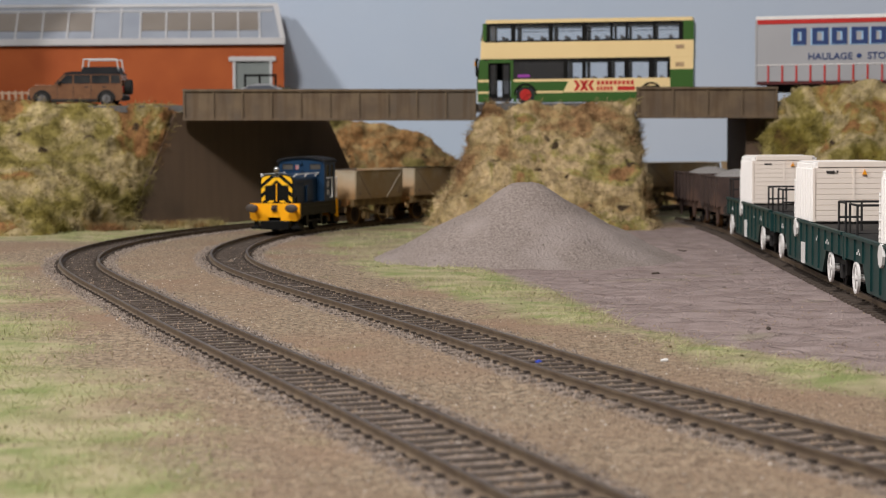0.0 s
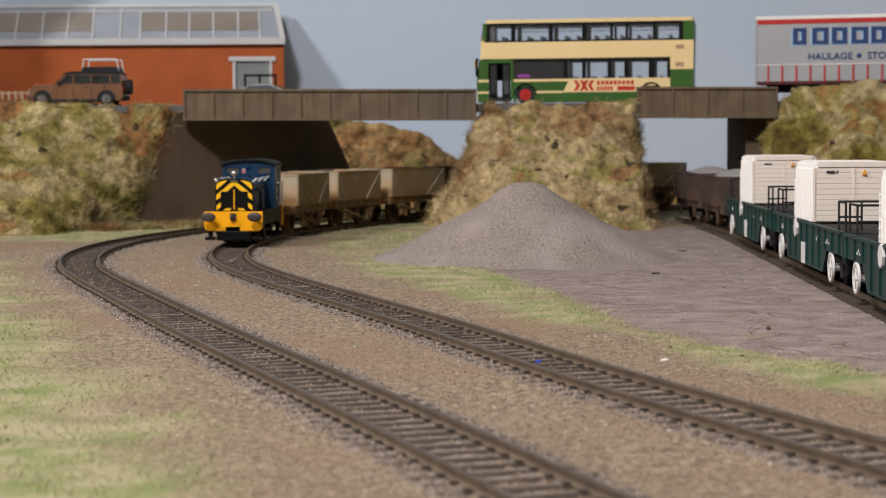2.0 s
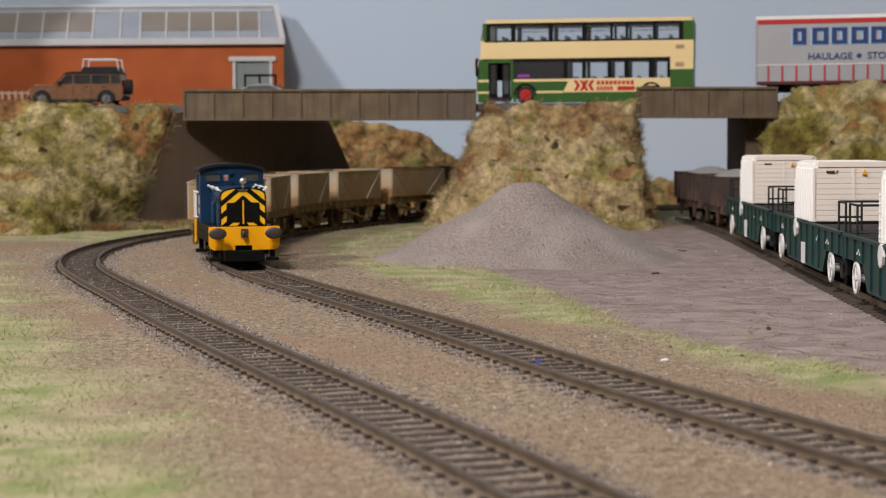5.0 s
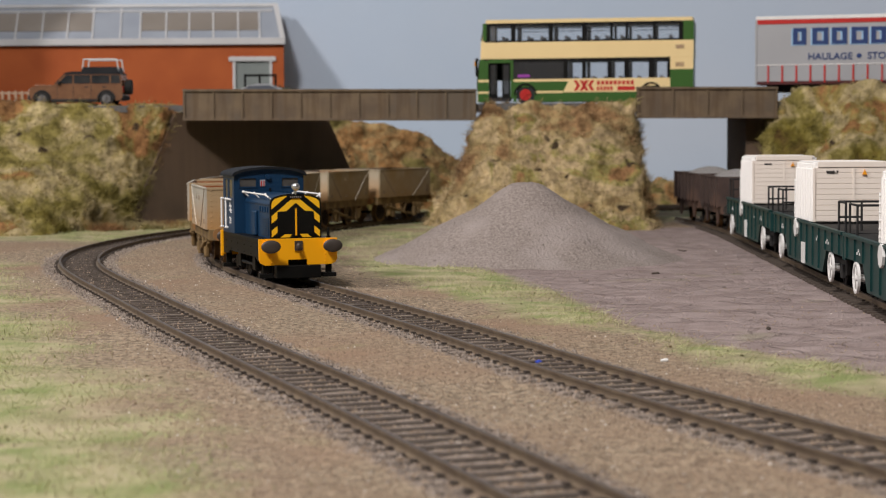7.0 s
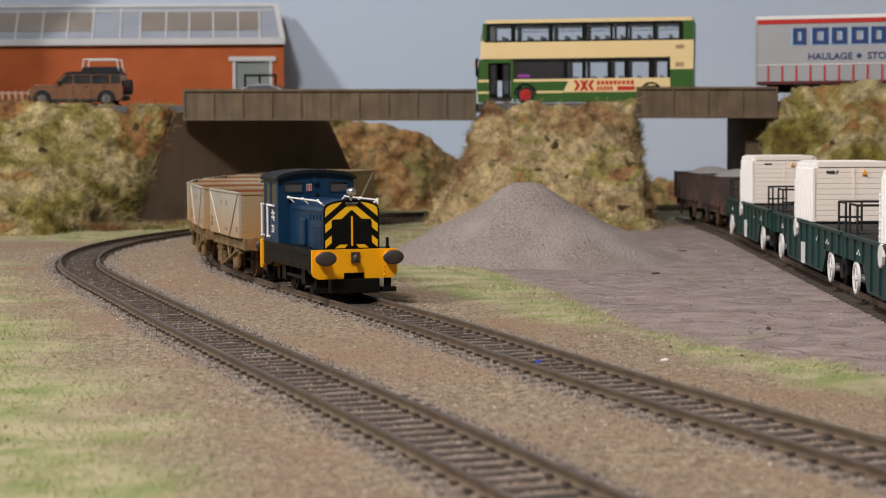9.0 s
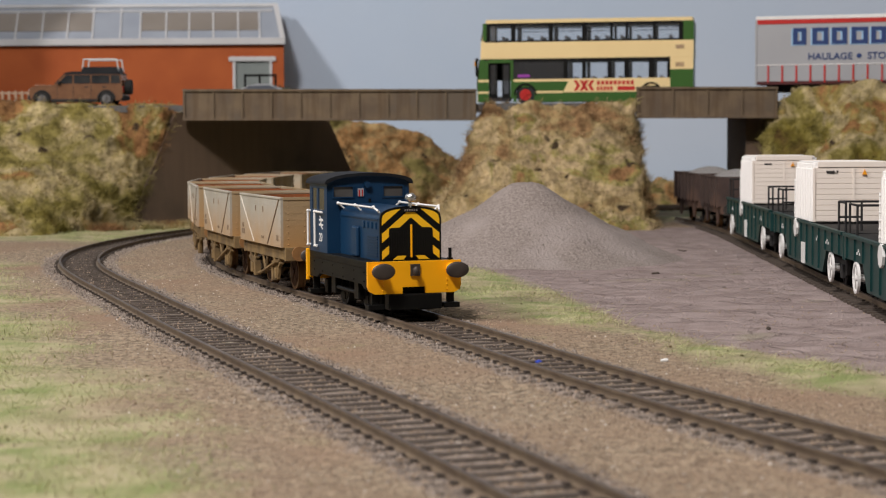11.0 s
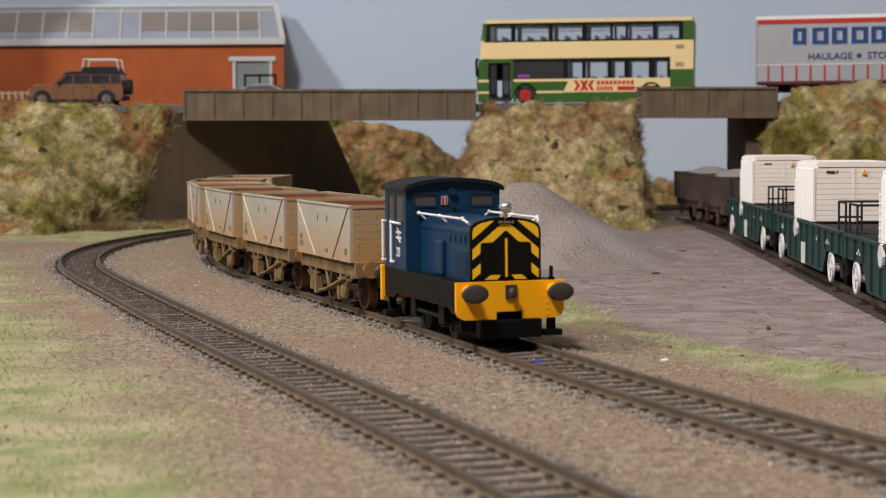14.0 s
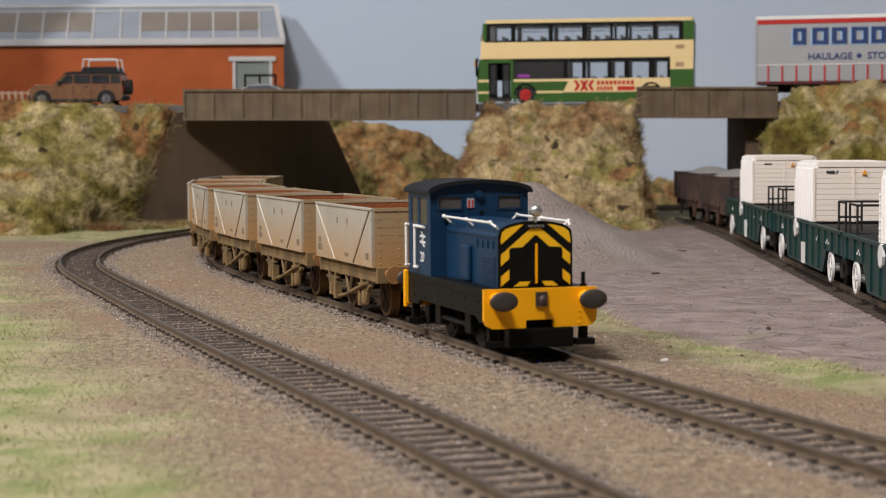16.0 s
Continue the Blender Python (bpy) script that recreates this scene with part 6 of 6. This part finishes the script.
def build_saloon():
    c = empty("parked_car", "silver saloon car parked behind the bridge parapet", "car")
    D = 22.0
    body = [(0, 3), (0, 8), (12, 10.2), (48, 10.2), (55, 9), (55.5, 3), (48.5, 3), (47, 6), (44, 7), (41, 6), (39.5, 3), (15.5, 3), (14, 6), (11, 7), (8, 6), (6.5, 3)]
    part("body", prism(B(), body, "y", 0, D), SILVER, c)
    cb = part("cabin", prism(B(), [(12, 10.2), (20, 14.0), (26, 14.8), (34, 14.6), (47, 10.2)], "y", 1.2, D - 1.2), SILVER, c)
    for y in (1.0, D - 1.2):
        part("side_window", prism(B(), [(15, 10.6), (20.5, 13.6), (34, 13.9), (43, 10.6)], "y", y, y + 0.2), mat("tinted_car_glass", (0.10, 0.11, 0.13), rough=0.1), cb)
    part("roof", prism(B(), [(19, 13.8), (26, 15.2), (34, 15.1), (39, 13.4), (34, 14.5), (26, 14.6)], "y", 1.0, D - 1.0), SILVER, cb)
    for x in (11, 44):
        wheel(c, x, 0.0, 4.0, 4.0, SILVER)
        wheel(c, x, D, 4.0, 4.0, SILVER, out=1)
    c.matrix_basis = pose(-150.5 * MM, 1240 * MM, (ROAD - 0.6) * MM)


build_saloon()


def build_building():
    h = empty("brick_warehouse", "orange-red brick warehouse with glazed sloping roof by the backdrop", "building")
    X0, X1, Y0, Y1, zb, ze, zr = -430.0, -120.0, 1400.0, 1440.0, ROAD - 1.0, 125.0, 155.0
    dx0, dx1 = -158.5, -129.0
    bm = B()
    box(bm, X0, dx0, Y0, Y0 + 3, zb, ze)
    box(bm, dx1, X1, Y0, Y0 + 3, zb, ze)
    box(bm, dx0, dx1, Y0, Y0 + 3, 112.5, ze)
    part("front_wall", bm, BRICK, h, "orange-red brick wall")
    part("end_wall", prism(B(), [(Y0 + 3, zb), (Y1, zb), (Y1, zr - 1), (Y0 + 36, zr - 1), (Y0 + 3, ze)], "x", X1 - 10, X1 - 7), BRICK, h)
    # roof slope: grey sheet, white glazing bars, brown-grey lights

    def slope(u0, u1, t0, t1, up, th, lean=1.0):
        p = []
        for u, t in ((u0, t0), (u1, t0), (u1, t1), (u0, t1)):
            p.append((u - 8.0 * t * lean, Y0 - 2 + 34 * t, ze + 2 + (zr - ze - 2) * t))
        b2 = B()
        n = Vector((0, -(zr - ze), 34)).normalized()
        lo = [b2.verts.new(Vector(q) + n * up) for q in p]
        hi = [b2.verts.new(Vector(q) + n * (up + th)) for q in p]
        b2.faces.new(lo[::-1])
        b2.faces.new(hi)
        for i in range(4):
            b2.faces.new((lo[i], lo[(i + 1) % 4], hi[(i + 1) % 4], hi[i]))
        return b2

    rf = part("roof", slope(X0, X1, 0, 1, 0, 1.2), ROOF_GREY, h, "pale grey sloping roof")
    part("ridge", slope(X0, X1 + 1, 0.96, 1.04, 1.2, 1.2), ROOF_WHITE, rf)
    part("eaves", box(B(), X0, X1 + 1.5, Y0 - 4, Y0 + 3, ze - 0.5, ze + 4.5, 0.3), ROOF_WHITE, h, "white eaves beam")
    part("verge", slope(X1 - 2.2, X1 + 1.6, 0, 1.02, 1.0, 1.8), ROOF_WHITE, rf, "white roof edge")
    for a, b in ((-323, -303.5), (-303, -284), (-283.6, -265), (-346, -323.5), (-228, -209), (-208.5, -191.5), (-191, -173), (-172.6, -154), (-153.6, -138)):
        lt = part("roof_light", slope(a + 0.5, b - 0.5, 0.28, 0.80, 1.2, 0.5, 0.5), ROOF_GLASS, rf, "brown-grey rooflight pane")
    for x in (-346, -323.2, -303.2, -283.8, -264.6, -243.5, -228.4, -208.7, -191.2, -172.8, -153.8, -137.5):
        part("glazing_bar", slope(x - 0.6, x + 0.6, 0.02, 0.98 if x in (-264.6, -243.5) else 0.84, 1.2, 1.0, 0.5), ROOF_WHITE, rf)
    part("glazing_rail", slope(X0, X1 - 4, 0.83, 0.86, 1.2, 0.9), ROOF_WHITE, rf)
    # doorway
    dr = part("door_frame", box(B(), dx0 - 3, dx1 + 3, Y0 - 1.6, Y0, 112.0, 115.5, 0.2), ROOF_WHITE, h, "white door surround")
    part("door_jamb", box(B(), dx0 - 0.2, dx0 + 1.8, Y0 - 1.2, Y0 + 1, zb, 112.0), ROOF_WHITE, dr)
    part("door_jamb", box(B(), dx1 - 1.8, dx1 + 0.2, Y0 - 1.2, Y0 + 1, zb, 112.0), ROOF_WHITE, dr)
    bm = box(B(), dx0 + 1.8, dx1 - 1.8, Y0 + 1, Y0 + 2, zb, 112.0)
    sh = part("shutter", bm, SHUTTER, h, "grey-green roller shutter")
    sl = part("slat", box(B(), dx0 + 1.8, dx1 - 1.8, Y0 + 0.7, Y0 + 1, zb + 1, zb + 2.6), SHUTTER, sh)
    for k in range(1, 16):
        shared("slat", sl.data, sh, 0, 0, k * 2.2)
    # set back close to the backdrop, at its full size
    eye = Vector(EYE)
    h.matrix_basis = Matrix.Translation(eye) @ Matrix.Scale(1.105, 4) @ Matrix.Translation(-eye)
    return h


build_building()
tagged(finish("upper_yard", prism(B(), [(1288.5, ROAD - 7), (1599, ROAD - 7), (1599, ROAD + 0.6), (1520, ROAD + 0.6), (1288.5, ROAD - 1.0)], "x", -620, -126), ASPHALT), "grey upper yard before the warehouse", "yard", kind="structure")


def build_fence():
    f = empty("picket_fence", "small brown picket fence on the embankment", "fence")
    me = None
    for k in range(14):
        x = -330 + k * 4.4
        if me is None:
            ob = part("picket", prism(B(), [(-0.9, 0), (0.9, 0), (0.9, 10.2), (0, 11.4), (-0.9, 10.2)], "y", -0.4, 0.4), FENCE, f)
            me = ob.data
            ob.location = (x * MM, 1236 * MM, (ROAD - 0.6) * MM)
        else:
            shared("picket", me, f, x, 1236, ROAD - 0.6)
    for z in (3.0, 9.0):
        part("rail", box(B(), -334, -268, 1236.4, 1237.2, ROAD - 0.6 + z, ROAD + 0.8 + z), FENCE, f)


build_fence()


def build_barrow():
    r = empty("hand_rail", "small black steel handrail before the warehouse door", "handrail")
    for x in (-142.0, -131.5, -120.0):
        part("post", rod(B(), (x, 1330, ROAD - 1), (x, 1330, ROAD + 24), 0.8), BLACK, r)
    part("rail", rod(B(), (-142.0, 1330, ROAD + 23), (-120.0, 1330, ROAD + 23), 0.8), BLACK, r)


build_barrow()


def build_shrub():
    """A low dark bush: a lumpy core set with many small leaves."""
    sh = empty("shrub", "low dark green bush behind the bridge parapet", "bush")
    rng = np.random.default_rng(44)
    bm = B()
    clumps = [(-112, 9, 8), (-104, 7, 7), (-96, 6, 6), (-88, 4.5, 5)]
    for x, h, r in clumps:
        ball(bm, (x, 1272, ROAD - 0.6 + h * 0.75), r, 10, (1.0, 0.8, h / r * 0.75))
    part("core", bm, SHRUB, sh, smooth=True)
    n = 2600
    k = rng.integers(0, len(clumps), n)
    c = np.array(clumps)[k]
    d = rng.normal(0, 1, (n, 3))
    d /= np.linalg.norm(d, axis=1)[:, None]
    p = np.stack([c[:, 0], np.full(n, 1272.0), ROAD - 0.6 + c[:, 1] * 0.75], 1) + d * np.stack([c[:, 2], c[:, 2] * 0.8, c[:, 1] * 0.75], 1) * rng.uniform(0.8, 1.25, n)[:, None]
    p[:, 2] = np.maximum(p[:, 2], ROAD - 0.4)
    a, b = rng.normal(0, 0.7, (n, 3)), rng.normal(0, 0.7, (n, 3))
    v = np.stack([p, p + a, p + b], 1).reshape(-1, 3)
    from_np("leaves", v, np.arange(3 * n).reshape(-1, 3), SHRUB, sh, smooth=False)


SHRUB = mat("dark_green_foliage", (0.035, 0.05, 0.03), (0.07, 0.08, 0.045), 300, 0.8)
build_shrub()


# ---- small litter on the ground ----
def litter(name, x, y, w, d, material, label, rz):
    z = float(ground_height(np.array([x]), np.array([y]))[0])
    bm = B()
    v = [bm.verts.new(p) for p in ((-w, -d, 0), (w, -d * 0.8, 0.1), (w * 0.9, d, 0.5), (-w * 0.8, d * 0.9, 0.2), (-w, -d, 0.35), (w, -d * 0.8, 0.45), (w * 0.9, d, 0.85), (-w * 0.8, d * 0.9, 0.55))]
    for q in ((3, 2, 1, 0), (4, 5, 6, 7), (0, 1, 5, 4), (1, 2, 6, 5), (2, 3, 7, 6), (3, 0, 4, 7)):
        bm.faces.new([v[i] for i in q])
    ob = finish(name, bm, material)
    ob.matrix_basis = pose(x * MM, y * MM, (z + 0.05) * MM, 0, 0, rz)
    tagged(ob, label, "litter")


litter("paper_scrap", 56.0, 464.0, 1.1, 0.35, WHITE, "tiny white paper scrap lying on the brown earth", 20)
litter("plastic_chip", 24.0, 463.0, 0.9, 0.6, mat("blue_chip", (0.03, 0.06, 0.4)), "tiny blue plastic chip lying between the rails", 40)
litter("stone_chip", 37.0, 405.0, 2.0, 1.4, mat("pale_stone", (0.5, 0.45, 0.42), (0.35, 0.3, 0.28), 300), "pale stone chip beside the rail", 10)
litter("bark_chip", 96.0, 540.0, 1.6, 0.5, mat("dark_bark", (0.06, 0.045, 0.035)), "small dark bark chip on the grey yard", 70)
litter("bark_chip", 88.0, 760.0, 1.8, 0.6, MATS["dark_bark"], "small dark bark chip on the grey yard", 15)
litter("bark_chip", 118.0, 905.0, 2.4, 1.0, MATS["dark_bark"], "small dark bark chip on the grey yard", 120)


# ---- what moves: the train ----
def motions():
    times = [round(0.5 * k, 3) for k in range(33)]
    fine = [round(0.1 * k, 3) for k in range(161)]
    smooth_t = np.arange(0, 16.01, 0.1)
    raw = np.array([engine_at(t) for t in smooth_t])
    kern = np.ones(7) / 7
    pad = np.r_[2 * raw[0] - raw[3:0:-1], raw, np.full(3, raw[-1])]
    sm = np.convolve(pad, kern, "valid")

    def place(t):
        return float(np.interp(t, smooth_t, sm))

    walk(engine, [(t, ride(INNER, place(t), 13.0, sway(place(t)))) for t in times])
    for k, w in enumerate(wagons):
        back = FIRST + PITCH * k
        walk(w, [(t, ride(INNER, place(t) + back, 21.0, sway(place(t) + back))) for t in times])
    for thing in [engine] + wagons:
        for ob in thing.children:
            if ob.name.startswith("wheelset"):
                p = ob.matrix_basis.translation.copy()
                r = p.z
                walk(ob, [(t, Matrix.Translation(p) @ Matrix.Rotation((place(0) - place(t)) * MM / r, 4, "Y")) for t in fine])


motions()
